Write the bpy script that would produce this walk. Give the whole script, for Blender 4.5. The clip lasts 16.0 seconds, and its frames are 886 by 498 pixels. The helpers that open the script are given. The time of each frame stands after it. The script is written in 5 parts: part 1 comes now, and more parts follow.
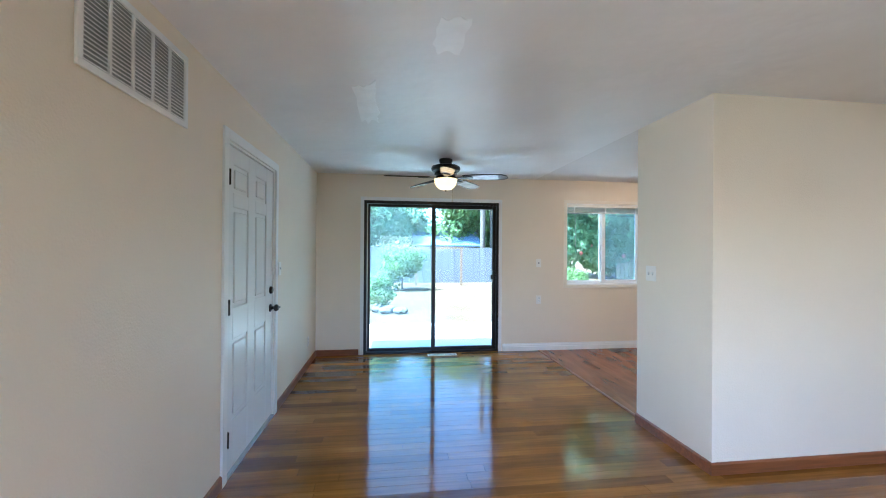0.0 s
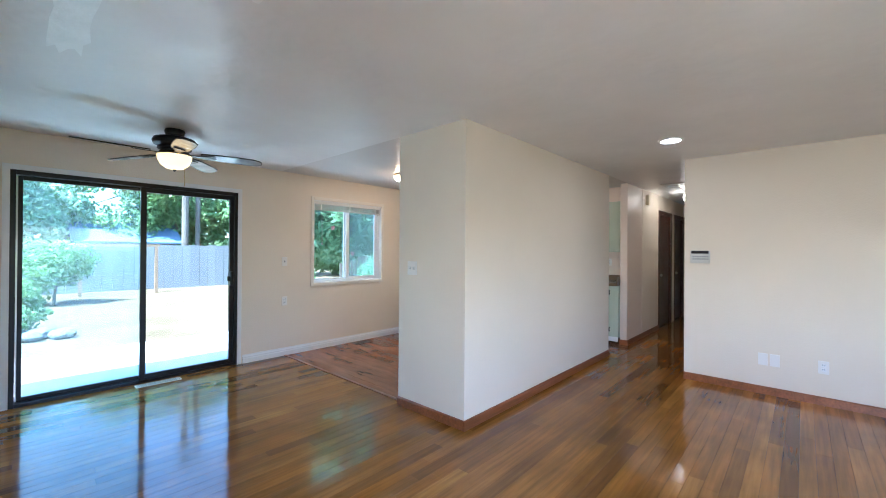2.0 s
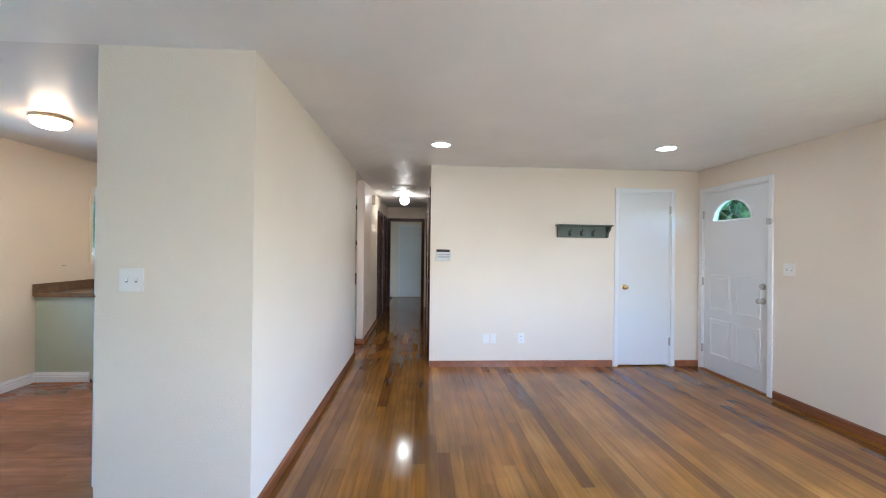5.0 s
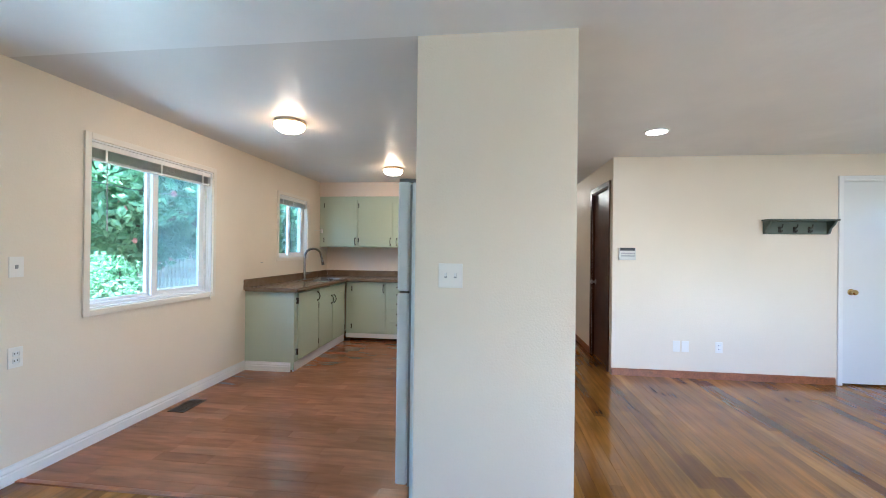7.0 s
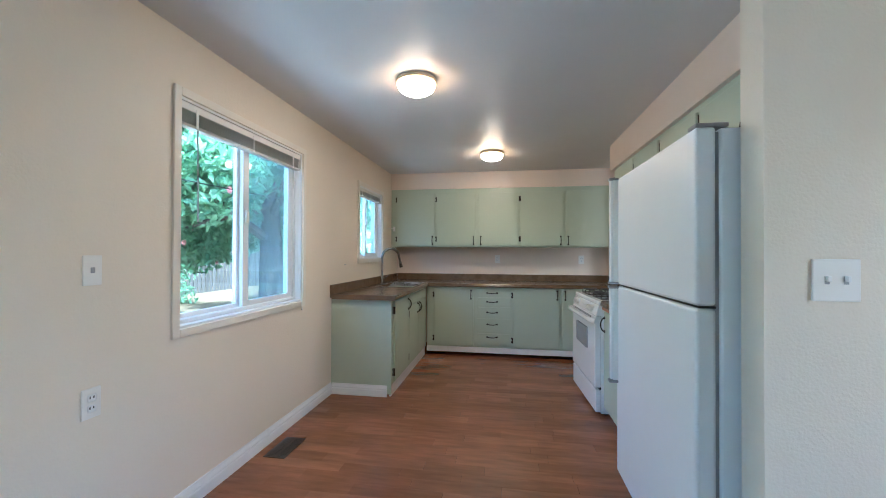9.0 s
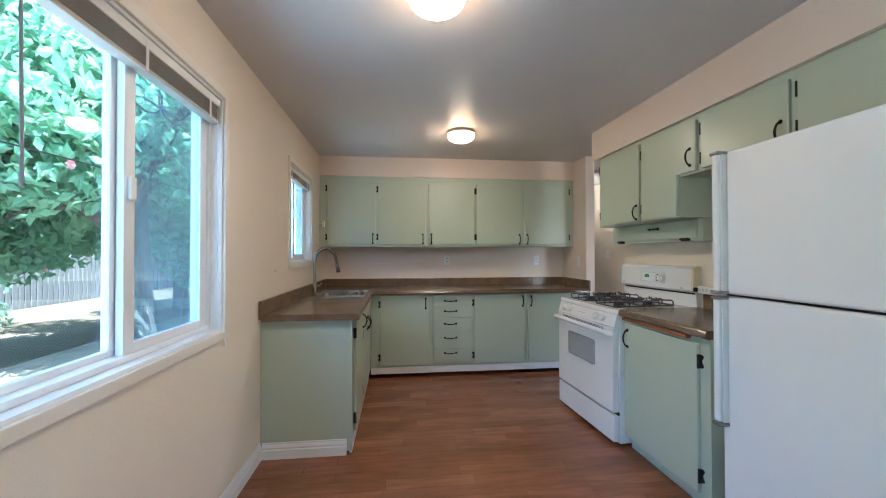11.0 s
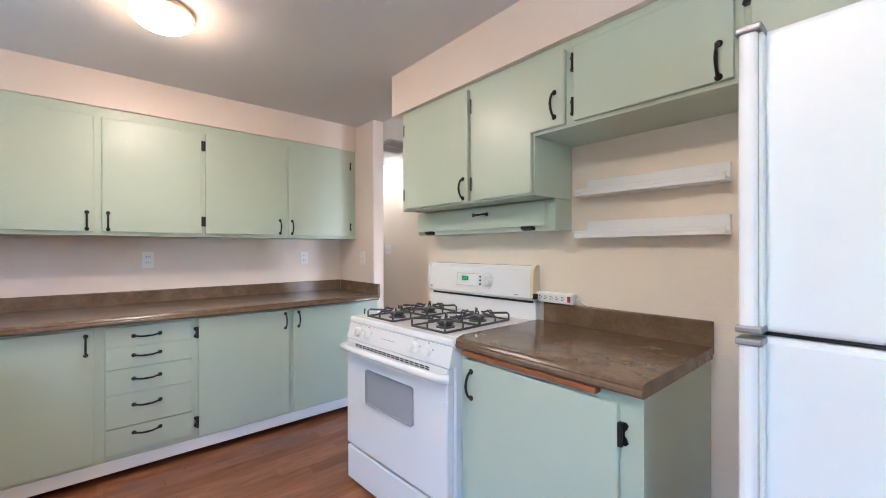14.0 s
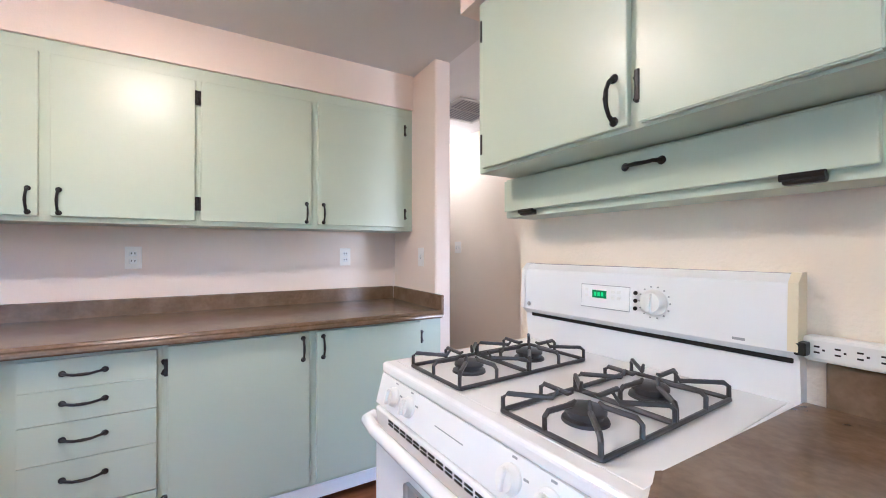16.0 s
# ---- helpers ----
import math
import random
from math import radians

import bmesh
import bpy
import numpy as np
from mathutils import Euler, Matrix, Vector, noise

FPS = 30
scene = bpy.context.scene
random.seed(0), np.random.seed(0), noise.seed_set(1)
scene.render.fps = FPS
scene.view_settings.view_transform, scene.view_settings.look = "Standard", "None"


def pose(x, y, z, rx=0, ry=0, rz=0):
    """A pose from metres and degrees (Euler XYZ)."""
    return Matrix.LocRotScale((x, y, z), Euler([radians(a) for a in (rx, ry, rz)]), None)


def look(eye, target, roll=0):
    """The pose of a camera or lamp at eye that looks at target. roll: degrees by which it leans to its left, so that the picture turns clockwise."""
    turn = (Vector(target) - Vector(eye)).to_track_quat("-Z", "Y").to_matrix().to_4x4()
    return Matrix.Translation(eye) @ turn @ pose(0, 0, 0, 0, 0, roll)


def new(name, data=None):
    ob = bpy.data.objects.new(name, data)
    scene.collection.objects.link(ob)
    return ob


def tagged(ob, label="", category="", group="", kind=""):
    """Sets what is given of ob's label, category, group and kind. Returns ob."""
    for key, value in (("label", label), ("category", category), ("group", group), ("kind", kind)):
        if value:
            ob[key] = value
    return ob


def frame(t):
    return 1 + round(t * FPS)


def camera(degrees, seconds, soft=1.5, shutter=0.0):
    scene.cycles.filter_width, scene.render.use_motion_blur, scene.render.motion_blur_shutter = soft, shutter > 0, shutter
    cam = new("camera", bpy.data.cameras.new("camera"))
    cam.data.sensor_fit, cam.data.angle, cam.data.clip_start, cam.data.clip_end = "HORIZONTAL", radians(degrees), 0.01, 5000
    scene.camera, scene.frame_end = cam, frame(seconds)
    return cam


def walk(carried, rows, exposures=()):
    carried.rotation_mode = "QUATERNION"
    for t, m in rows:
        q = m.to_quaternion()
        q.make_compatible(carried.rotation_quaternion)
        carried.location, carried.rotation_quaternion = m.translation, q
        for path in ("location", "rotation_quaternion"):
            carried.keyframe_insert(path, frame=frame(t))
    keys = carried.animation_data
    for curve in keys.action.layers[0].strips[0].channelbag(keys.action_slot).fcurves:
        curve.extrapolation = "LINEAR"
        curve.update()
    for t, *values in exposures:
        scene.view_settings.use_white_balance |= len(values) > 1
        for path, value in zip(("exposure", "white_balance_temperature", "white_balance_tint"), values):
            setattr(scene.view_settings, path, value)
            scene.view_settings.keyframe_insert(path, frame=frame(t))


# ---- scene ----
cam = camera(96.8, 16.0, soft=1.0)
PATH = [
    (0, (0.523, 0.624, 1.382), (0.781, 2.607, 1.387), 0.4),
    (0.5, (0.405, 0.743, 1.372), (0.973, 2.661, 1.378), 0.4),
    (1, (0.33, 0.88, 1.364), (1.217, 2.672, 1.371), 0.4),
    (1.5, (0.264, 0.934, 1.365), (1.442, 2.55, 1.372), 0.5),
    (2, (0.184, 0.938, 1.365), (1.659, 2.289, 1.373), 0.4),
    (2.5, (0.219, 0.941, 1.36), (1.925, 1.985, 1.364), 0.3),
    (3, (0.298, 1.052, 1.355), (2.18, 1.728, 1.361), 0.4),
    (3.5, (0.379, 1.213, 1.375), (2.348, 1.562, 1.382), 0.5),
    (3.7, (0.378, 1.294, 1.387), (2.365, 1.523, 1.393), 0.8),
    (5.8, (0.531, 2.477, 1.365), (2.527, 2.352, 1.369), 0.6),
    (6, (0.517, 2.601, 1.356), (2.516, 2.534, 1.364), 0.6),
    (6.5, (0.545, 2.91, 1.354), (2.543, 2.993, 1.359), 0.6),
    (7, (0.625, 3.232, 1.335), (2.611, 3.463, 1.34), 0.7),
    (7.5, (0.691, 3.503, 1.356), (2.664, 3.829, 1.357), 0.7),
    (8, (0.878, 3.797, 1.327), (2.845, 4.162, 1.334), 0.5),
    (10.3, (1.745, 4.831, 1.272), (3.744, 4.864, 1.306), -0.0),
    (10.5, (1.828, 4.907, 1.271), (3.827, 4.865, 1.302), 0.1),
    (11, (2.07, 5.022, 1.281), (4.057, 4.791, 1.305), -0.1),
    (11.5, (2.28, 5.145, 1.292), (4.233, 4.705, 1.308), -0.3),
    (12, (2.484, 5.168, 1.273), (4.367, 4.494, 1.282), 0.0),
    (12.5, (2.696, 5.113, 1.264), (4.488, 4.225, 1.275), 0.1),
    (13, (2.932, 5.001, 1.259), (4.614, 3.92, 1.269), 0.0),
    (13.5, (3.141, 4.854, 1.261), (4.726, 3.634, 1.266), 0.0),
    (14, (3.341, 4.656, 1.276), (4.856, 3.35, 1.275), -0.1),
    (14.5, (3.542, 4.494, 1.252), (5.034, 3.161, 1.259), 0.1),
    (15, (3.771, 4.321, 1.245), (5.291, 3.021, 1.242), 0.0),
    (15.5, (3.983, 4.152, 1.243), (5.587, 2.958, 1.24), -0.2),
    (16, (4.221, 4.058, 1.237), (5.948, 3.05, 1.245), 0.0),
]
EXPOSURES = [(0.0, 3.48, 5010, 10), (1.2, 3.48, 5030, 11), (2.5, 3.4, 5060, 11), (3.5, 3.63, 5040, 11), (6.0, 3.76, 5030, 9), (7.2, 3.78, 4970, 8), (8.0, 3.56, 4880, 8), (10.5, 3.48, 4720, 7), (11.5, 3.56, 5250, 13), (12.0, 3.8, 5280, 15), (13.0, 4.1, 5100, 14), (14.5, 4.36, 4800, 16), (16.0, 4.5, 4760, 19)]
walk(cam, [(t, look(eye, target, roll)) for t, eye, target, roll in PATH], EXPOSURES)

# ---- world, sun, large lights ----
SUN_EL, SUN_AZ = 62, 250
world = bpy.data.worlds.new("sky")
scene.world = world
world.use_nodes = True
wn = world.node_tree.nodes
sky = wn.new("ShaderNodeTexSky")
sky.sky_type, sky.sun_disc = "NISHITA", False
sky.sun_elevation, sky.sun_rotation = radians(SUN_EL), radians(SUN_AZ)
wn["Background"].inputs[1].default_value = 0.15
world.node_tree.links.new(sky.outputs[0], wn["Background"].inputs[0])
sun = new("sun", bpy.data.lights.new("sun", "SUN"))
sun.data.energy, sun.data.angle, sun.data.color = 5.0, radians(0.5), (1, 0.95, 0.87)
sun_dir = Vector((math.sin(radians(SUN_AZ)) * math.cos(radians(SUN_EL)), math.cos(radians(SUN_AZ)) * math.cos(radians(SUN_EL)), math.sin(radians(SUN_EL))))
sun.matrix_world = look(sun_dir * 40, (0, 0, 0))


def opening_lamp(name, place, target, width, height, watts, colour, spread=180):
    """An area lamp set in a wall opening, standing in for daylight."""
    data = bpy.data.lights.new(name, "AREA")
    data.shape, data.size, data.size_y, data.energy, data.color, data.spread = "RECTANGLE", width, height, watts, colour, radians(spread)
    new(name, data).matrix_world = look(place, target)


opening_lamp("front_window_daylight", (1.3, -1.45, 1.27), (1.6, 1.2, -0.75), 2.3, 1.08, 1.3, (0.68, 0.86, 1.0), 62)
# invented fill lamp, unseen, that brightens the return wall and closet wall
opening_lamp("added_side_fill", (-0.53, 0.05, 1.3), (2.2, 1.2, 0.6), 1.68, 1.02, 3.0, (1.0, 0.9, 0.78), 120)

# ---- sizes of the place ----
CEIL = 2.37
X_LEFT, X_HALL, X_BACK, X_END = -0.447, 5.104, 6.83, 9.85
Y_FRONT, Y_REAR, Y_KIT, Y_LIV, Y_HALL = -1.37, 5.878, 2.935, 2.83, 1.89


# ---- materials ----
def nodes_of(name):
    m = bpy.data.materials.new(name)
    m.use_nodes = True
    return m, m.node_tree.nodes, m.node_tree.links, m.node_tree.nodes["Principled BSDF"]


def noise_at(n, l, scale, detail=3, stretch=(1, 1, 1)):
    g = n.new("ShaderNodeNewGeometry")
    mp = n.new("ShaderNodeMapping")
    mp.inputs["Scale"].default_value = stretch
    t = n.new("ShaderNodeTexNoise")
    t.inputs["Scale"].default_value, t.inputs["Detail"].default_value = scale, detail
    l.new(g.outputs["Position"], mp.inputs["Vector"])
    l.new(mp.outputs[0], t.inputs["Vector"])
    return t.outputs["Fac"]


def ramp(n, l, fac, stops):
    r = n.new("ShaderNodeValToRGB")
    while len(r.color_ramp.elements) < len(stops):
        r.color_ramp.elements.new(0.5)
    for e, (p, c) in zip(r.color_ramp.elements, stops):
        e.position, e.color = p, (*c, 1)
    l.new(fac, r.inputs[0])
    return r.outputs[0]


def bump_in(n, l, bsdf, fac, strength, dist=0.01):
    b = n.new("ShaderNodeBump")
    b.inputs["Strength"].default_value, b.inputs["Distance"].default_value = strength, dist
    l.new(fac, b.inputs["Height"])
    l.new(b.outputs[0], bsdf.inputs["Normal"])


def shade(c, k):
    return tuple(min(1.0, v * k) for v in c)


def surface(name, col, rough=0.5, metal=0.0, var=0.06, scale=2.5, grain=90, bump=0.08, dist=0.004, stretch=(1, 1, 1), rvar=0.03, spec=0.5):
    """A painted, plastic or metal surface: broad tone changes, fine grain relief, uneven gloss."""
    m, n, l, b = nodes_of(name)
    broad = noise_at(n, l, scale, 4, stretch)
    l.new(ramp(n, l, broad, [(0.25, shade(col, 1 - var)), (0.75, shade(col, 1 + var))]), b.inputs["Base Color"])
    r = ramp(n, l, noise_at(n, l, scale * 3, 3, stretch), [(0.3, (rough - rvar,) * 3), (0.7, (rough + rvar,) * 3)])
    l.new(r, b.inputs["Roughness"])
    b.inputs["Metallic"].default_value = metal
    b.inputs["Specular IOR Level"].default_value = spec
    if bump:
        bump_in(n, l, b, noise_at(n, l, grain, 2, stretch), bump, dist)
    return m


def piece_tone(n, l):
    """A number of its own for each piece, whether an object or an island of a joined mesh."""
    o, g = n.new("ShaderNodeObjectInfo"), n.new("ShaderNodeNewGeometry")
    a = n.new("ShaderNodeMath")
    a.operation = "ADD"
    l.new(o.outputs["Random"], a.inputs[0])
    l.new(g.outputs["Random Per Island"], a.inputs[1])
    f = n.new("ShaderNodeMath")
    f.operation = "FRACT"
    l.new(a.outputs[0], f.inputs[0])
    return f.outputs[0]


def planks(name, tones, rough, along, grain=5.0, streak=0.55, coat=0.0, rvar=0.06, stretch=0.06, spec=0.5, worn=0.86, strip=None, emboss=0.0):
    """Boards: a tone for each board, streaks along the grain, dark pores, uneven varnish."""
    m, n, l, b = nodes_of(name)
    tone = piece_tone(n, l)
    base = ramp(n, l, tone, [(i / (len(tones) - 1), c) for i, c in enumerate(tones)])
    st = (stretch, 1, 1) if along == "x" else (1, stretch, 1)
    mp_fac = noise_at(n, l, grain * 14, 5, st)
    wide = noise_at(n, l, grain * 2.6, 4, st)
    mixed = base
    for fac, lo, hi in ((mp_fac, 1 - streak * 0.6, 1.08), (wide, 1 - streak * 0.5, 1.14), (noise_at(n, l, 0.9 if worn > 0.8 else 1.7, 4), worn, 1.1)):
        x = n.new("ShaderNodeMix")
        x.data_type, x.blend_type = "RGBA", "MULTIPLY"
        x.inputs[0].default_value = 1
        l.new(mixed, x.inputs[6])
        l.new(ramp(n, l, fac, [(0.3, (lo,) * 3), (0.68, (hi,) * 3)]), x.inputs[7])
        mixed = x.outputs[2]
    l.new(mixed, b.inputs["Base Color"])
    l.new(ramp(n, l, noise_at(n, l, 2.2, 5), [(0.3, (rough - rvar,) * 3), (0.75, (rough + rvar,) * 3)]), b.inputs["Roughness"])
    b.inputs["Coat Weight"].default_value = coat
    b.inputs["Specular IOR Level"].default_value = spec
    b.inputs["Coat Roughness"].default_value = rough
    bump_in(n, l, b, noise_at(n, l, 3.5, 3, (0.5, 1, 1) if along == "x" else (1, 0.5, 1)), 0.12, 0.012)
    if emboss:
        # pressed wood-grain texture over the broad waves
        e = n.new("ShaderNodeBump")
        e.inputs["Strength"].default_value, e.inputs["Distance"].default_value = emboss, 0.004
        l.new(noise_at(n, l, 42, 3, (1, 0.14, 1)), e.inputs["Height"])
        l.new(b.inputs["Normal"].links[0].from_socket, e.inputs["Normal"])
        l.new(e.outputs[0], b.inputs["Normal"])
    if strip:
        # boards slightly cupped and tilted, each in its own way
        def calc(op, p, q):
            k = n.new("ShaderNodeMath")
            k.operation = op
            for i, v in enumerate((p, q)):
                if isinstance(v, float):
                    k.inputs[i].default_value = v
                elif v is not None:
                    l.new(v, k.inputs[i])
            return k.outputs[0]
        g, xyz = n.new("ShaderNodeNewGeometry"), n.new("ShaderNodeSeparateXYZ")
        l.new(g.outputs["Position"], xyz.inputs[0])
        f = calc("SUBTRACT", calc("FRACT", calc("DIVIDE", calc("SUBTRACT", xyz.outputs[1], float(strip[0])), float(strip[1])), None), 0.5)
        cup = calc("MULTIPLY", calc("MULTIPLY", f, f), 0.0004)
        lean = calc("MULTIPLY", calc("MULTIPLY", calc("SUBTRACT", tone, 0.5), f), 0.0009)
        c = n.new("ShaderNodeBump")
        c.inputs["Strength"].default_value, c.inputs["Distance"].default_value = 1.0, 1.0
        l.new(calc("ADD", cup, lean), c.inputs["Height"])
        l.new(c.outputs[0], b.inputs["Normal"].links[0].from_node.inputs["Normal"])
    return m


def glass_pane(name, tint=(0.93, 0.985, 0.98), film=0.0):
    """Clear pane with a Fresnel-like gloss; film is the share that dust and insect screen scatter."""
    m, n, l, b = nodes_of(name)
    n.remove(b)
    out = n["Material Output"]
    t, g, f, x = n.new("ShaderNodeBsdfTransparent"), n.new("ShaderNodeBsdfGlossy"), n.new("ShaderNodeLayerWeight"), n.new("ShaderNodeMixShader")
    t.inputs[0].default_value = (*tint, 1)
    g.inputs["Roughness"].default_value = 0.02
    f.inputs["Blend"].default_value = 0.5
    p, k = n.new("ShaderNodeMath"), n.new("ShaderNodeMath")
    p.operation, k.operation = "POWER", "MULTIPLY_ADD"
    p.inputs[1].default_value, k.inputs[1].default_value, k.inputs[2].default_value = 4.0, 0.6, 0.035
    l.new(f.outputs["Facing"], p.inputs[0])
    l.new(p.outputs[0], k.inputs[0])
    l.new(k.outputs[0], x.inputs[0])
    clear = t.outputs[0]
    if film:
        d, y = n.new("ShaderNodeBsdfTranslucent"), n.new("ShaderNodeMixShader")
        d.inputs[0].default_value = (0.68, 0.84, 0.86, 1)
        l.new(ramp(n, l, noise_at(n, l, 2.5, 5), [(0.3, (film * 0.7,) * 3), (0.7, (film * 1.3,) * 3)]), y.inputs[0])
        l.new(clear, y.inputs[1])
        l.new(d.outputs[0], y.inputs[2])
        clear = y.outputs[0]
    l.new(clear, x.inputs[1])
    l.new(g.outputs[0], x.inputs[2])
    l.new(x.outputs[0], out.inputs[0])
    return m


def glowing(name, colour, strength, base=(0.9, 0.88, 0.82)):
    m, n, l, b = nodes_of(name)
    b.inputs["Base Color"].default_value = (*base, 1)
    b.inputs["Emission Color"].default_value = (*colour, 1)
    b.inputs["Emission Strength"].default_value = strength
    b.inputs["Roughness"].default_value = 0.25
    return m


def laminate_stone(name):
    """Brown stone-patterned worktop laminate: mottled, satin gloss."""
    m, n, l, b = nodes_of(name)
    a = ramp(n, l, noise_at(n, l, 13, 4), [(0.3, (0.129, 0.081, 0.046)), (0.5, (0.159, 0.103, 0.061)), (0.72, (0.202, 0.136, 0.084))])
    c = ramp(n, l, noise_at(n, l, 70, 3), [(0.35, (0.9,) * 3), (0.65, (1.07,) * 3)])
    x = n.new("ShaderNodeMix")
    x.data_type, x.blend_type = "RGBA", "MULTIPLY"
    x.inputs[0].default_value = 1
    l.new(a, x.inputs[6])
    l.new(c, x.inputs[7])
    l.new(x.outputs[2], b.inputs["Base Color"])
    l.new(ramp(n, l, noise_at(n, l, 5, 4), [(0.3, (0.17,) * 3), (0.7, (0.27,) * 3)]), b.inputs["Roughness"])
    bump_in(n, l, b, noise_at(n, l, 40, 3), 0.05, 0.004)
    return m


M_WALL = surface("wall_paint", (0.81, 0.72, 0.6), 0.5, var=0.03, scale=1.2, grain=110, bump=0.4, dist=0.004)
M_WALLK = surface("kitchen_wall_paint", (0.8, 0.68, 0.585), 0.4, var=0.025, scale=1.2, grain=130, bump=0.2, dist=0.004)
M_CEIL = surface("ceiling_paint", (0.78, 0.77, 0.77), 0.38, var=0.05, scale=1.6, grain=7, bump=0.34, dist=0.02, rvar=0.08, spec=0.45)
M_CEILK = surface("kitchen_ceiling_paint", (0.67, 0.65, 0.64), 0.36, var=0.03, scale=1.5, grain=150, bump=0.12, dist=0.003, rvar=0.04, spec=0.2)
# paler than the ceiling: the patches' reflected light is in the colour
M_PATCH = surface("gloss_patch_reflection", (0.86, 0.86, 0.86), 0.34, var=0.05, scale=8, grain=30, bump=0.3, dist=0.01)
M_WHITE = surface("white_trim_paint", (0.82, 0.82, 0.82), 0.4, var=0.02, scale=4, grain=60, bump=0.02)
M_CASE = surface("cream_window_trim_paint", (0.82, 0.76, 0.67), 0.36, var=0.02, scale=4, grain=60, bump=0.03)
M_DOOR = surface("white_door_paint", (0.76, 0.77, 0.78), 0.32, var=0.01, scale=2, grain=45, bump=0.04, rvar=0.02)
M_VINYL = surface("white_vinyl", (0.82, 0.84, 0.86), 0.36, var=0.02, bump=0)
M_BASE = planks("stained_baseboard", [(0.27, 0.088, 0.03), (0.35, 0.125, 0.045)], 0.35, "x", 4)
M_DARKWOOD = planks("dark_brown_door_wood", [(0.075, 0.028, 0.016), (0.1, 0.038, 0.02)], 0.35, "y", 4)
M_OAK = planks("varnished_oak_strip", [(0.36, 0.15, 0.024), (0.285, 0.112, 0.018), (0.395, 0.175, 0.03), (0.33, 0.135, 0.021), (0.18, 0.068, 0.013), (0.375, 0.16, 0.026), (0.31, 0.122, 0.019), (0.43, 0.195, 0.036), (0.235, 0.094, 0.018)], 0.11, "x", 3, 0.46, 0.0, spec=0.45, worn=0.66, strip=(Y_FRONT, 0.083))
M_LAM = planks("red_brown_laminate", [(0.215, 0.078, 0.033), (0.29, 0.115, 0.052), (0.24, 0.089, 0.039), (0.325, 0.135, 0.063), (0.26, 0.1, 0.045)], 0.22, "y", 1.9, 0.42, rvar=0.03, stretch=0.16, spec=0.6, emboss=0.04)
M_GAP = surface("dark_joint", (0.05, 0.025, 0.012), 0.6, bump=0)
M_GREEN = surface("pale_green_cabinet_paint", (0.49, 0.56, 0.45), 0.335, var=0.015, scale=2, grain=55, bump=0.06)
M_BLACK = surface("black_iron", (0.018, 0.017, 0.017), 0.38, 0.4, var=0.2, scale=20, grain=200, bump=0.15, dist=0.002)
M_BRONZE = surface("dark_bronze_aluminium", (0.022, 0.02, 0.02), 0.32, 0.5, var=0.1, bump=0)
M_STEEL = surface("brushed_steel", (0.42, 0.42, 0.43), 0.23, 1.0, var=0.06, scale=12, grain=200, bump=0.05, dist=0.001, stretch=(0.2, 1, 1))
M_NICKEL = surface("satin_nickel", (0.5, 0.48, 0.45), 0.34, 1.0, bump=0)
M_BRASS = surface("worn_brass", (0.6, 0.45, 0.2), 0.23, 1.0, var=0.15, scale=20, bump=0)
M_ENAMEL = surface("white_enamel", (0.8, 0.8, 0.8), 0.14, var=0.015, bump=0, rvar=0.03)
M_FRIDGE = surface("white_fridge_skin", (0.8, 0.81, 0.82), 0.36, var=0.015, grain=160, bump=0.12, dist=0.002)
M_PLASTIC = surface("white_plastic", (0.78, 0.77, 0.74), 0.35, var=0.02, bump=0)
M_YELLOWED = surface("yellowed_plastic", (0.75, 0.66, 0.46), 0.35, var=0.05, bump=0)
M_GREY = surface("grey_plastic", (0.3, 0.31, 0.32), 0.4, bump=0)
M_SAGE = surface("grey_green_shelf_paint", (0.1, 0.125, 0.1), 0.45, var=0.08, scale=8)
M_TOP = laminate_stone("brown_stone_laminate")
M_GLASS = glass_pane("window_glass", (0.84, 0.93, 0.93))
M_SCREENGLASS = glass_pane("screened_window_glass", (0.62, 0.74, 0.76), 0.06)
M_HAZY = glass_pane("hazy_door_glass", (0.74, 0.88, 0.87), 0.055)
M_DOME = glowing("lit_opal_glass", (1.0, 0.75, 0.47), 9.5)
M_DOMESIDE = glowing("lit_opal_glass_skirt", (1.0, 0.58, 0.26), 3.4)
M_FANGLASS = glowing("lit_amber_bowl", (1.0, 0.62, 0.22), 0.24, (0.75, 0.6, 0.4))
M_DISC = glowing("lit_recessed_lens", (1.0, 0.92, 0.8), 6.0)
M_BULB = glowing("lit_globe", (1.0, 0.86, 0.64), 3.2)


# ---- mesh helpers ----
def thing(name, label, category, loc=(0, 0, 0), group="", kind=""):
    ob = new(name)
    ob.empty_display_size = 0.1
    ob.location = loc
    return tagged(ob, label, category, group, kind)


def top_of(ob):
    while ob.parent:
        ob = ob.parent
    return ob


def part(name, bm, material, parent=None, label="", smooth=False):
    """Links a mesh, written in the world's metres, as one object under its thing."""
    me = bpy.data.meshes.new(name)
    if parent is not None:
        bmesh.ops.translate(bm, verts=bm.verts, vec=-top_of(parent).location)
    bm.to_mesh(me)
    bm.free()
    me.materials.append(material)
    if smooth:
        for p in me.polygons:
            p.use_smooth = True
        me.set_sharp_from_angle(angle=radians(35))
    ob = new(name, me)
    if parent is not None:
        ob.parent = parent
    if label:
        ob["label"] = label
    return ob


def structure(name, bm, material, label, category, smooth=False):
    return tagged(part(name, bm, material, None, "", smooth), label, category, "", "structure")


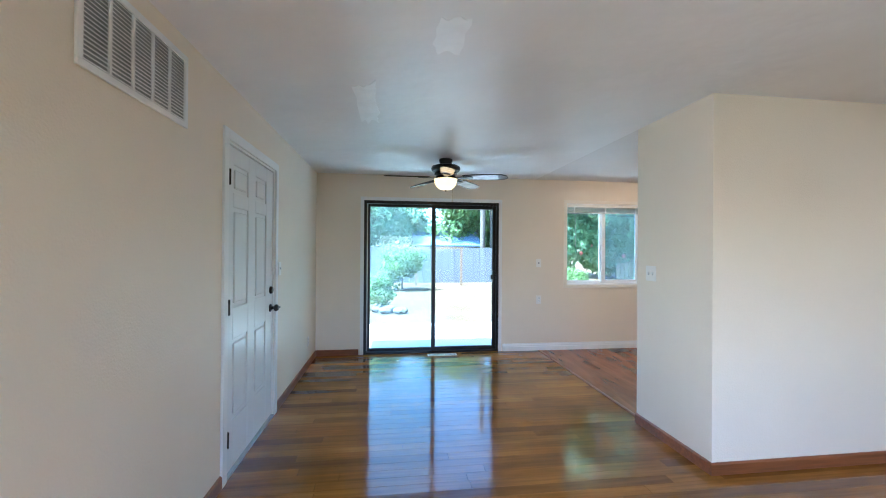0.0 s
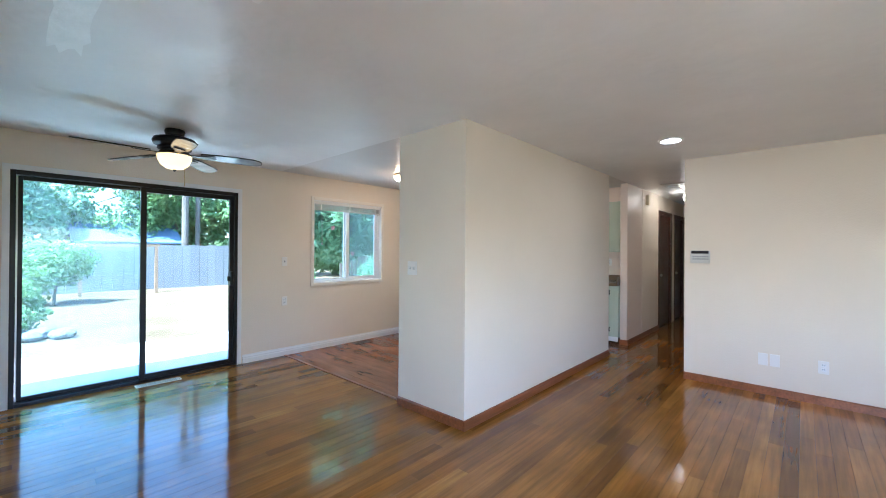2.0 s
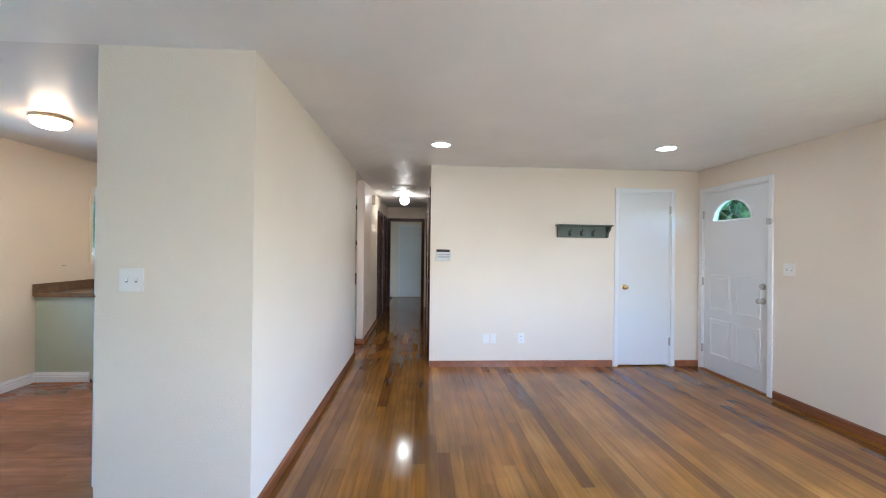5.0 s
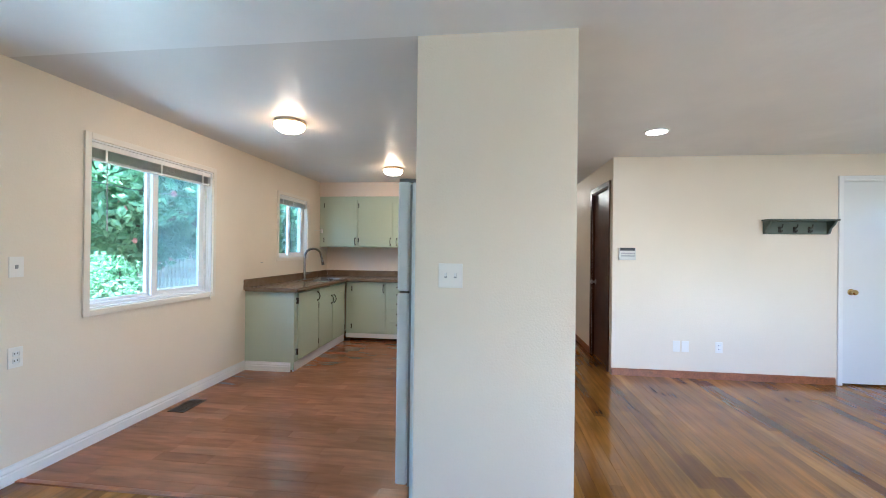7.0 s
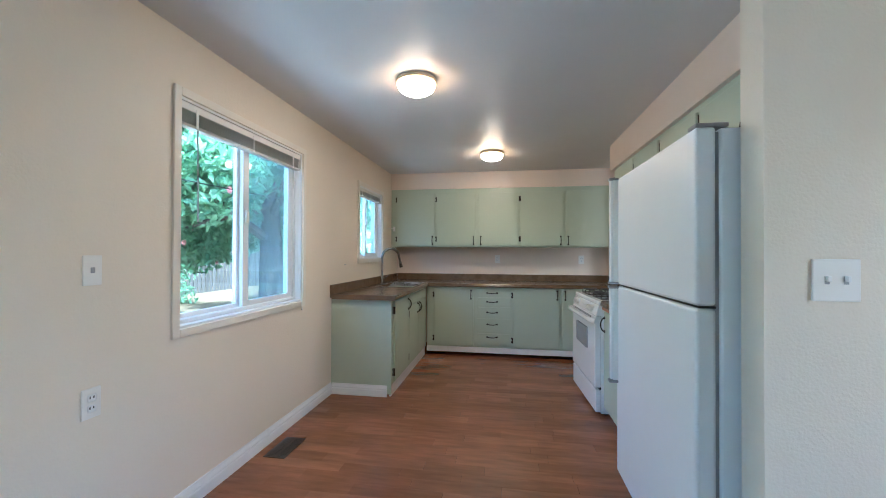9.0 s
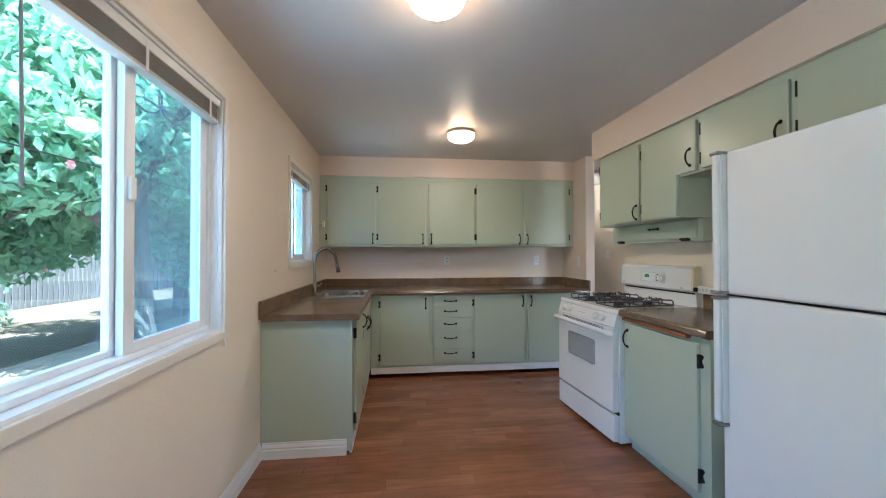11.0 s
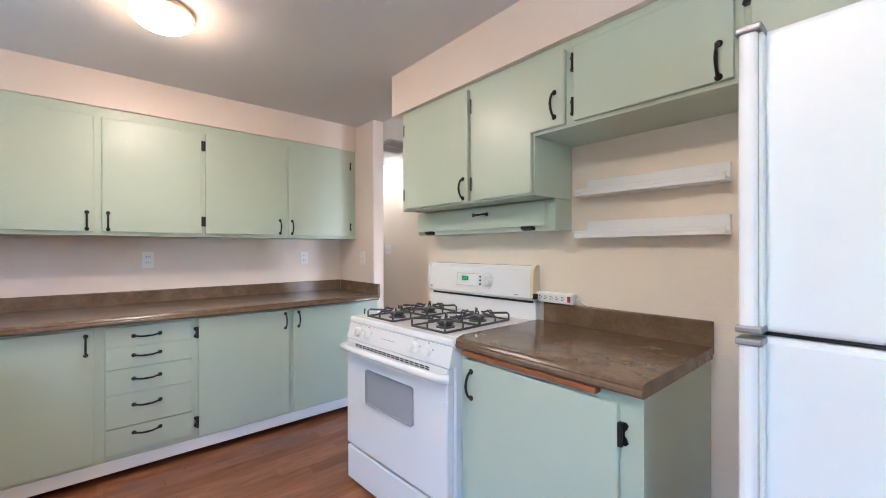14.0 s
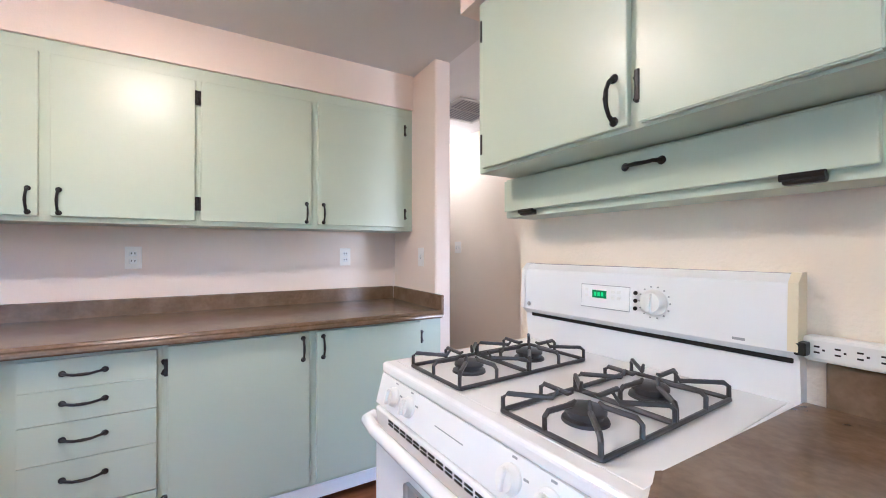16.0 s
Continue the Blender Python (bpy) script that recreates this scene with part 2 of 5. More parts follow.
def box(x0, x1, y0, y1, z0, z1, bevel=0.0, bm=None, seg=2):
    """A box between two corners with rounded edges, added to bm."""
    bm = bm or bmesh.new()
    v = [bm.verts.new((x, y, z)) for x in (x0, x1) for y in (y0, y1) for z in (z0, z1)]
    faces = [bm.faces.new([v[i] for i in f]) for f in ((0, 1, 3, 2), (4, 6, 7, 5), (0, 4, 5, 1), (2, 3, 7, 6), (0, 2, 6, 4), (1, 5, 7, 3))]
    if bevel:
        edges = list({e for f in faces for e in f.edges})
        bmesh.ops.bevel(bm, geom=edges, offset=bevel, segments=seg, profile=0.5, affect="EDGES")
    return bm


def lathe(profile, centre, axis="z", steps=24, bm=None):
    """Turns (radius, height) points about an axis through centre."""
    bm = bm or bmesh.new()
    rings = []
    for r, h in profile:
        ring = []
        for i in range(steps):
            a = 2 * math.pi * i / steps
            p = (r * math.cos(a), r * math.sin(a), h)
            if axis == "x":
                p = (p[2], p[0], p[1])
            elif axis == "y":
                p = (p[1], p[2], p[0])
            ring.append(bm.verts.new(Vector(centre) + Vector(p)))
        rings.append(ring)
    for a, b in zip(rings, rings[1:]):
        for i in range(steps):
            j = (i + 1) % steps
            bm.faces.new((a[i], a[j], b[j], b[i]))
    bm.faces.new(rings[0][::-1])
    bm.faces.new(rings[-1])
    return bm


def tube(points, radius, sides=8, bm=None, closed=False):
    """A round bar along points; radius may be one number or one for each point."""
    bm = bm or bmesh.new()
    pts = [Vector(p) for p in points]
    rads = radius if isinstance(radius, (list, tuple)) else [radius] * len(pts)
    rings, n = [], len(pts)
    for i, p in enumerate(pts):
        d = (pts[(i + 1) % n] - pts[i - 1]) if closed else (pts[min(i + 1, n - 1)] - pts[max(i - 1, 0)])
        d.normalize()
        u = d.cross(Vector((0.31, 0.17, 0.93))).normalized()
        w = d.cross(u)
        rings.append([bm.verts.new(p + rads[i] * (math.cos(2 * math.pi * k / sides) * u + math.sin(2 * math.pi * k / sides) * w)) for k in range(sides)])
    pairs = list(zip(rings, rings[1:])) + ([(rings[-1], rings[0])] if closed else [])
    for a, b in pairs:
        for k in range(sides):
            j = (k + 1) % sides
            bm.faces.new((a[k], a[j], b[j], b[k]))
    if not closed:
        bm.faces.new(rings[0][::-1])
        bm.faces.new(rings[-1])
    return bm


def prism(points, direction, bm=None):
    """A flat outline pushed along a direction."""
    bm = bm or bmesh.new()
    a = [bm.verts.new(p) for p in points]
    b = [bm.verts.new(Vector(p) + Vector(direction)) for p in points]
    bm.faces.new(a[::-1])
    bm.faces.new(b)
    for i in range(len(a)):
        j = (i + 1) % len(a)
        bm.faces.new((a[i], a[j], b[j], b[i]))
    bmesh.ops.recalc_face_normals(bm, faces=bm.faces)
    return bm


def wall_with_holes(axis, lo, hi, face, back, z1, holes):
    """A wall slab along an axis from lo to hi between two planes, with openings (a, b, z0, z1) cut through."""
    bm = bmesh.new()
    cuts = sorted({lo, hi, *[h[0] for h in holes], *[h[1] for h in holes]})
    for a, b in zip(cuts, cuts[1:]):
        mid, spans = (a + b) / 2, [(0.0, z1)]
        for h in holes:
            if h[0] < mid < h[1]:
                spans = [s for s in ((0.0, h[2]), (h[3], z1)) if s[1] - s[0] > 0.001]
        for z0, zt in spans:
            f0, f1 = min(face, back), max(face, back)
            if axis == "x":
                box(a, b, f0, f1, z0, zt, bm=bm)
            else:
                box(f0, f1, a, b, z0, zt, bm=bm)
    bmesh.ops.remove_doubles(bm, verts=bm.verts, dist=0.0005)
    return bm


# ---- large structure ----
SLIDER = (0.16, 1.975, 0.0, 2.03)
WIN_A = (2.955, 4.125, 0.905, 2.05)
WIN_B = (5.33, 6.115, 1.21, 2.02)
structure("wall_rear", wall_with_holes("x", X_LEFT - 0.15, X_BACK + 0.12, Y_REAR, Y_REAR + 0.14, CEIL, [SLIDER, WIN_A, WIN_B]), M_WALL, "cream painted rear wall with sliding door and two windows", "wall")
# the opening from y -0.8 to 0.9 is unseen, added for the side fill
structure("wall_left", wall_with_holes("y", Y_FRONT - 0.15, Y_REAR, X_LEFT, X_LEFT - 0.14, CEIL, [(-0.8, 0.9, 0.78, 1.82), (3.09, 4.05, 0.0, 2.03)]), M_WALL, "cream painted side wall with a white panelled door", "wall")
structure("wall_front", wall_with_holes("x", X_LEFT, X_HALL + 0.1, Y_FRONT, Y_FRONT - 0.14, CEIL, [(0.15, 2.45, 0.72, 1.82), (4.12, 5.02, 0.0, 2.09)]), M_WALL, "cream painted front wall with the entrance door", "wall")
structure("wall_closet", wall_with_holes("y", Y_FRONT, Y_HALL, X_HALL, X_HALL + 0.1, CEIL, [(-1.025, -0.37, 0.0, 2.1)]), M_WALL, "cream painted wall with closet door", "wall")
structure("wall_closet_back", box(5.75, 5.85, Y_FRONT - 0.14, Y_HALL - 0.1, 0, CEIL), M_WALL, "plain closet back wall", "wall")
structure("wall_closet_side", box(X_HALL + 0.1, 5.75, Y_FRONT - 0.14, Y_FRONT, 0, CEIL), M_WALL, "plain closet side wall", "wall")
structure("ceiling_closet", box(X_HALL + 0.1, 5.85, Y_FRONT - 0.14, 0.8, CEIL, CEIL + 0.1), M_CEIL, "plain closet ceiling", "ceiling")
structure("wall_divider", prism([(2.5, Y_LIV, 0), (5.494, Y_LIV, 0), (5.494, Y_KIT, 0), (2.61, Y_KIT, 0), (2.61, 3.585, 0), (2.5, 3.585, 0)], (0, 0, CEIL)), M_WALL, "cream painted wall between living room and kitchen", "wall")
structure("wall_stub", box(6.235, X_BACK + 0.12, Y_LIV, Y_KIT, 0, CEIL, 0.012), M_WALLK, "cream painted wall stub beside the hall opening", "wall")
structure("wall_kitchen_back", box(X_BACK, X_BACK + 0.1, Y_KIT, Y_REAR, 0, CEIL), M_WALLK, "pale peach painted kitchen back wall", "wall")
structure("wall_hall_north", wall_with_holes("x", X_BACK + 0.12, X_END, Y_LIV, Y_KIT, CEIL, [(7.95, 8.75, 0, 2.05), (9.1, 9.75, 0, 2.05)]), M_WALL, "cream painted hallway wall with dark doorways", "wall")
structure("wall_hall_south", wall_with_holes("x", X_HALL + 0.1, X_END, Y_HALL, Y_HALL - 0.1, CEIL, [(5.25, 5.95, 0, 2.08), (8.4, 9.2, 0, 2.05)]), M_WALL, "cream painted hallway wall", "wall")
structure("wall_hall_end", wall_with_holes("y", Y_HALL - 0.1, Y_KIT, X_END, X_END + 0.1, CEIL, [(2.0, 2.76, 0, 2.05)]), M_WALL, "cream painted hallway end wall", "wall")
structure("wall_far_room", box(11.9, 12.0, 0.8, 4.2, 0, CEIL), M_WALL, "pale wall of the room past the hallway", "wall")
structure("wall_far_room_side", box(X_END + 0.1, 11.9, 0.8, 0.9, 0, CEIL), M_WALL, "pale side wall of the far room", "wall")
structure("wall_far_room_other", box(X_END + 0.1, 11.9, 4.1, 4.2, 0, CEIL), M_WALL, "pale side wall of the far room", "wall")
structure("ceiling_living", box(X_LEFT - 0.14, 2.5, Y_FRONT - 0.14, Y_REAR + 0.14, CEIL, CEIL + 0.1), M_CEIL, "grey-white uneven painted living room ceiling", "ceiling")
structure("ceiling_entry", box(2.5, X_HALL + 0.1, Y_FRONT - 0.14, Y_LIV, CEIL, CEIL + 0.1), M_CEIL, "grey-white painted entry ceiling", "ceiling")
structure("ceiling_hall", box(X_HALL + 0.1, 12.0, 0.8, Y_LIV, CEIL, CEIL + 0.1), M_CEIL, "grey-white painted hallway ceiling", "ceiling")
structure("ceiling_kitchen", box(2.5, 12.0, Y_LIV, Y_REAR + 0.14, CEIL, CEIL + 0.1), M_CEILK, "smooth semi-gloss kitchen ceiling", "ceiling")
structure("floor", box(X_LEFT - 0.14, 12.0, Y_FRONT - 0.14, Y_REAR, -0.16, -0.012), M_GAP, "dark subfloor under the boards", "floor")
structure("roof_slab", box(X_LEFT - 0.6, 12.6, Y_FRONT - 0.75, Y_REAR + 0.55, CEIL + 0.12, CEIL + 0.3), M_WHITE, "white soffit and eaves over the walls", "roof")
structure("wall_kitchen_soffit_back", box(6.53, X_BACK, Y_KIT, Y_REAR, 2.15, CEIL), M_WALLK, "peach painted soffit over the wall cabinets", "soffit")
structure("wall_kitchen_soffit_side", box(2.61, 5.45, Y_KIT, 3.265, 2.115, CEIL), M_WALLK, "peach painted soffit over the wall cabinets", "soffit")


# ---- facing helpers: local x to the viewer's right, y away from the viewer, z up ----
def facing(origin, u):
    u = Vector(u)
    back = Vector((0, 0, 1)).cross(u)
    m = Matrix((u, back, Vector((0, 0, 1)))).transposed().to_4x4()
    return Matrix.Translation(origin) @ m


RIGHT_X, LEFT_X, RIGHT_Y, LEFT_Y = (1, 0, 0), (-1, 0, 0), (0, 1, 0), (0, -1, 0)


def fpart(name, bm, m, material, parent, label="", smooth=False):
    bm.transform(m)
    return part(name, bm, material, parent, label, smooth)


def casing(name, m, w, h, label, width=0.062, depth=0.016, material=None, sill=False, bottom=0.0):
    """Trim round an opening: two side boards and a head, and a bottom board for windows."""
    ob = thing(name, label, "door trim" if not sill else "window trim", m.translation, kind="structure")
    mat = material or M_WHITE
    fpart("side_trim", box(-width, 0, -depth, 0, bottom - (width if sill else 0), h + width, 0.003), m, mat, ob)
    fpart("side_trim", box(w, w + width, -depth, 0, bottom - (width if sill else 0), h + width, 0.003), m, mat, ob)
    fpart("head_trim", box(0, w, -depth - 0.001, 0, h, h + width, 0.003), m, mat, ob)
    if sill:
        fpart("window_sill", box(0, w, -depth - 0.001, 0, bottom - width, bottom, 0.003), m, mat, ob)
    return ob


def jamb(ob, m, w, h, depth, material, bottom=0.0, full=False):
    t = 0.012
    fpart("jamb", box(0.0, t, 0.001, depth, bottom, h), m, material, ob)
    fpart("jamb", box(w - t, w, 0.001, depth, bottom, h), m, material, ob)
    fpart("jamb", box(t, w - t, 0.001, depth, h - t, h), m, material, ob)
    if full:
        fpart("jamb", box(t, w - t, 0.001, depth, bottom, bottom + t), m, material, ob)


def knob(m, u, v, ob, material, r=0.027, lever=False):
    bm = lathe([(0.032, 0), (0.032, -0.006), (0.014, -0.012), (0.012, -0.03), (r, -0.04), (r * 1.05, -0.052), (r * 0.7, -0.064), (0.004, -0.066)], (u, 0, v), "y", 20)
    if lever:
        tube([(u, -0.05, v), (u + 0.02, -0.056, v), (u + 0.07, -0.056, v - 0.004)], [0.011, 0.01, 0.008], 10, bm)
    k = fpart("door_knob", bm, m, material, ob, smooth=True)
    return k


def hinges(m, ob, u, heights, material=None):
    for v in heights:
        bm = box(u - 0.016, u + 0.016, -0.004, 0.0, v - 0.045, v + 0.045, 0.001)
        tube([(u, -0.008, v - 0.047), (u, -0.008, v + 0.047)], 0.007, 8, bm)
        fpart("hinge", bm, m, material or M_NICKEL, ob, "steel butt hinge")


def panel_face(m, ob, u0, u1, v0, v1, material, d=0.006):
    """A moulded door panel: a raised bead, a sunk margin and a raised field."""
    bm = bmesh.new()
    b = 0.022
    for a in ((u0, u0 + b, v0, v1), (u1 - b, u1, v0, v1), (u0 + b, u1 - b, v0, v0 + b), (u0 + b, u1 - b, v1 - b, v1)):
        box(a[0], a[1], -d, 0.002, a[2], a[3], 0.0045, bm, 3)
    box(u0 + 0.045, u1 - 0.045, -d * 0.8, 0.002, v0 + 0.045, v1 - 0.045, 0.004, bm, 2)
    fpart("door_panel", bm, m, material, ob)


def baseboard(name, m, length, height=0.075, depth=0.014, material=None, label="reddish-brown stained wood baseboard", ogee=False):
    prof = [(0, 0), (-depth, 0), (-depth, height * 0.86), (-depth * 0.45, height), (0, height)]
    if ogee:
        prof = [(0, 0), (-depth, 0), (-depth, height * 0.55), (-depth * 0.7, height * 0.62), (-depth * 0.8, height * 0.72), (-depth * 0.35, height * 0.9), (-depth * 0.3, height), (0, height)]
    bm = prism([(0, y, z) for y, z in prof], (length, 0, 0))
    bm.transform(m)
    structure(name, bm, material or M_BASE, label, "baseboard")


M_PLATE = surface("ivory_wall_plate", (0.86, 0.83, 0.79), 0.4, var=0.02, bump=0)


def outlet(m, u, v, label="white plastic double wall outlet", name="wall_outlet", kind="outlet", gang=1):
    ob = thing(name, label, "outlet" if kind == "outlet" else "switch", m @ Vector((u, 0, v)))
    w = 0.036 if gang == 1 else 0.058
    fpart("cover_plate", box(u - w, u + w, -0.007, 0.0, v - 0.058, v + 0.058, 0.003), m, M_PLATE, ob)
    if kind == "outlet":
        for dv in (-0.02, 0.02):
            s = fpart("socket", box(u - 0.016, u + 0.016, -0.008, -0.005, v + dv - 0.014, v + dv + 0.014, 0.005, seg=3), m, M_WHITE, ob)
            bm = bmesh.new()
            for du in (-0.007, 0.007):
                box(u + du - 0.002, u + du + 0.002, -0.0088, -0.0078, v + dv - 0.002, v + dv + 0.007, bm=bm)
            fpart("slot", bm, m, M_BLACK, s)
    elif kind == "switch":
        for du in ((0,) if gang == 1 else (-0.023, 0.023)):
            # thin grey rectangle stands in for the shadow round the toggle
            fpart("toggle_shade", box(u + du - 0.006, u + du + 0.006, -0.0078, -0.006, v - 0.011, v + 0.011), m, M_GREY, ob)
            fpart("toggle", box(u + du - 0.005, u + du + 0.005, -0.018, -0.005, v - 0.004, v + 0.012, 0.002), m, M_WHITE, ob)
    return ob


# ---- trims, baseboards and doors ----
W_REAR = facing((0, Y_REAR, 0), RIGHT_X)
W_LEFT = facing((X_LEFT, 0, 0), RIGHT_Y)
W_CLOSET = facing((X_HALL, 0, 0), LEFT_Y)
W_FRONT = facing((0, Y_FRONT, 0), LEFT_X)
W_DIV = facing((0, Y_LIV, 0), RIGHT_X)
W_PIL = facing((2.5, 0, 0), LEFT_Y)
W_KITB = facing((X_BACK, 0, 0), LEFT_Y)
W_HALLS = facing((0, Y_HALL, 0), LEFT_X)


def local(m, dx=0, dz=0):
    return m @ Matrix.Translation((dx, 0, dz))


baseboard("baseboard_left_near", local(W_LEFT, Y_FRONT), 3.028 - Y_FRONT)
baseboard("baseboard_left_far", local(W_LEFT, 4.112), Y_REAR - 4.112)
baseboard("baseboard_rear", local(W_REAR, X_LEFT + 0.014), 0.098 - X_LEFT - 0.014)
baseboard("baseboard_divider", local(W_DIV, 2.486), 5.494 - 2.486)
baseboard("baseboard_pillar", local(W_PIL, -3.585), 3.585 - Y_LIV)
baseboard("baseboard_closet_wall", local(W_CLOSET, -Y_HALL), Y_HALL + 0.308)
baseboard("baseboard_closet_corner", local(W_CLOSET, 1.087), -Y_FRONT - 1.087)
baseboard("baseboard_front", local(W_FRONT, -4.058), 4.058 - X_LEFT - 0.014)
baseboard("baseboard_hall_north", local(facing((0, Y_LIV, 0), RIGHT_X), 6.221), 7.95 - 6.221 - 0.062)
baseboard("baseboard_stub", local(facing((6.235, 0, 0), LEFT_Y), -Y_KIT), Y_KIT - Y_LIV)
baseboard("baseboard_hall_south", local(W_HALLS, -8.34), 8.34 - 6.02)
baseboard("baseboard_rear_white", local(W_REAR, 2.037), 4.67 - 2.037, 0.1, 0.018, M_WHITE, "white moulded baseboard in the dining area", True)
structure("floor_transition_strip", box(2.545, 2.58, 3.585, Y_REAR, -0.004, 0.007, 0.003), M_BASE, "worn brown wooden threshold strip between floors", "trim")

# six-panel side door
m = local(W_LEFT, 3.09)
trim = casing("door_1_trim", m, 0.96, 2.03, "white painted door casing")
jamb(trim, m, 0.96, 2.03, 0.14, M_WHITE)
door = thing("door_1", "closed white six-panel door with dark metal knob", "door", m.translation)
md = m @ Matrix.Translation((0, 0.012, 0))
fpart("slab", box(0.014, 0.946, 0.0125, 0.04, 0.012, 2.014), md, M_DOOR, door)
for u0, u1 in ((0.014, 0.14), (0.4, 0.54), (0.79, 0.946)):
    fpart("stile", box(u0, u1, 0, 0.0125, 0.012, 2.014, 0.005, seg=1), md, M_DOOR, door)
for v0, v1 in ((0.012, 0.31), (0.81, 1.01), (1.64, 1.735), (1.905, 2.014)):
    for u0, u1 in ((0.137, 0.403), (0.537, 0.793)):
        fpart("rail", box(u0, u1, 0.0004, 0.0125, v0, v1, 0.005, seg=1), md, M_DOOR, door)
for u0, u1 in ((0.14, 0.4), (0.54, 0.79)):
    for v0, v1 in ((0.31, 0.81), (1.01, 1.64), (1.735, 1.905)):
        fpart("door_panel", box(u0 + 0.026, u1 - 0.026, 0.002, 0.0125, v0 + 0.026, v1 - 0.026, 0.009, seg=1), md, M_DOOR, door)
knob(md, 0.9, 0.9, door, M_BRONZE, lever=True)
fpart("deadbolt", lathe([(0.03, 0), (0.03, -0.012), (0.024, -0.02), (0.006, -0.021)], (0.9, 0, 1.045), "y", 20), md, M_BRONZE, door, smooth=True)
hinges(m @ Matrix.Translation((0, -0.004, 0)), door, 0.018, (0.24, 1.03, 1.81), M_BLACK)
structure("door_1_threshold", box(X_LEFT - 0.1, X_LEFT + 0.012, 3.1, 4.04, 0, 0.014, 0.003), M_NICKEL, "grey metal door threshold", "threshold")

# closet door
m = local(W_CLOSET, 0.37)
trim = casing("door_2_trim", m, 0.655, 2.1, "white painted closet door casing", 0.045)
jamb(trim, m, 0.655, 2.1, 0.1, M_WHITE)
door = thing("door_2", "closed flat white closet door with brass knob", "door", m.translation)
md = m @ Matrix.Translation((0, 0.004, 0))
fpart("slab", box(0.014, 0.641, 0, 0.035, 0.018, 2.086, 0.002), md, M_DOOR, door)
knob(md, 0.085, 0.955, door, M_BRASS, 0.026)
hinges(m, door, 0.65, (0.3, 1.89), M_NICKEL)

# front door with fan light
m = local(W_FRONT, -5.02)
trim = casing("door_3_trim", m, 0.9, 2.09, "white painted front door casing", 0.05)
jamb(trim, m, 0.9, 2.09, 0.14, M_WHITE)
door = thing("door_3", "closed white front door with an arched glass fan light", "door", m.translation)
md = m @ Matrix.Translation((0, 0.01, 0))
bm = box(0.014, 0.886, 0, 0.044, 0.016, 1.735)
fu, fw, fh, n_arc = 0.42, 0.27, 0.235, 20
box(0.014, fu - fw, 0, 0.044, 1.735, 2.074, bm=bm)
box(fu + fw, 0.886, 0, 0.044, 1.735, 2.074, bm=bm)
for i in range(n_arc):
    a0, a1 = fu - fw + 2 * fw * i / n_arc, fu - fw + 2 * fw * (i + 1) / n_arc
    za = 1.735 + fh * math.sqrt(max(0, 1 - ((a0 - fu) / fw) ** 2))
    zb = 1.735 + fh * math.sqrt(max(0, 1 - ((a1 - fu) / fw) ** 2))
    pts = [(a0, 0, za), (a1, 0, zb), (a1, 0, 2.074), (a0, 0, 2.074)]
    prism(pts, (0, 0.044, 0), bm)
fpart("slab", bm, md, M_DOOR, door)
arc = [(fu + fw * math.cos(math.pi * i / 18), -0.004, 1.735 + fh * math.sin(math.pi * i / 18)) for i in range(19)]
bm = tube(arc, 0.014, 8)
tube([(fu - fw, -0.004, 1.735), (fu + fw, -0.004, 1.735)], 0.014, 8, bm)
fpart("fan_light_frame", bm, md, M_WHITE, door, smooth=True)
pane = fpart("fan_light_pane", prism([(p[0], 0.02, p[2]) for p in arc], (0, 0.006, 0)), md, M_GLASS, door, "leaded glass")
pane.visible_shadow = False
bm = bmesh.new()
for i in range(1, 5):
    a = math.pi * i / 5
    tube([(fu + 0.08 * math.cos(a), 0.016, 1.735 + 0.07 * math.sin(a)), (fu + fw * 0.97 * math.cos(a), 0.016, 1.735 + fh * 0.97 * math.sin(a))], 0.003, 6, bm)
tube([(fu + 0.08 * math.cos(math.pi * i / 10), 0.016, 1.735 + 0.07 * math.sin(math.pi * i / 10)) for i in range(11)], 0.003, 6, bm)
fpart("lead_came", bm, md, M_GREY, door)
for u0, u1, v0, v1 in ((0.12, 0.3, 1.09, 1.14), (0.35, 0.53, 1.09, 1.14), (0.58, 0.76, 1.09, 1.14), (0.12, 0.4, 0.2, 0.26), (0.48, 0.76, 0.2, 0.26)):
    fpart("door_panel", box(u0, u1, -0.005, 0.001, v0, v0 + 0.02, 0.004), md, M_DOOR, door)
for u0, u1 in ((0.1, 0.42), (0.48, 0.8)):
    panel_face(md, door, u0, u1, 0.2, 0.62, M_DOOR, 0.004)
    panel_face(md, door, u0, u1, 0.72, 1.13, M_DOOR, 0.004)
knob(md, 0.825, 0.905, door, M_NICKEL)
fpart("deadbolt", lathe([(0.032, 0), (0.032, -0.012), (0.024, -0.022), (0.006, -0.023)], (0.825, 0, 1.05), "y", 20), md, M_NICKEL, door, smooth=True)
hinges(m, door, 0.006, (0.25, 1.04, 1.83), M_NICKEL)
latch = thing("swing_latch", "small brass swing bar latch on the door frame", "latch", m @ Vector((0.92, 0, 1.69)))
bm = box(0.89, 0.935, -0.03, -0.016, 1.66, 1.72, 0.003)
tube([(0.935, -0.03, 1.7), (0.985, -0.045, 1.7), (0.985, -0.045, 1.68), (0.935, -0.03, 1.68)], 0.004, 6, bm)
fpart("bar", bm, m, M_NICKEL, latch)
structure("door_3_threshold", box(4.12, 5.02, Y_FRONT - 0.14, Y_FRONT + 0.02, 0, 0.016, 0.003), M_BASE, "brown wooden front door threshold", "threshold")

# hallway doors
def dark_frame(name, m, w, h, label):
    ob = casing(name, m, w, h, label, 0.058, 0.014, M_DARKWOOD)
    jamb(ob, m, w, h, 0.1, M_DARKWOOD)
    return ob


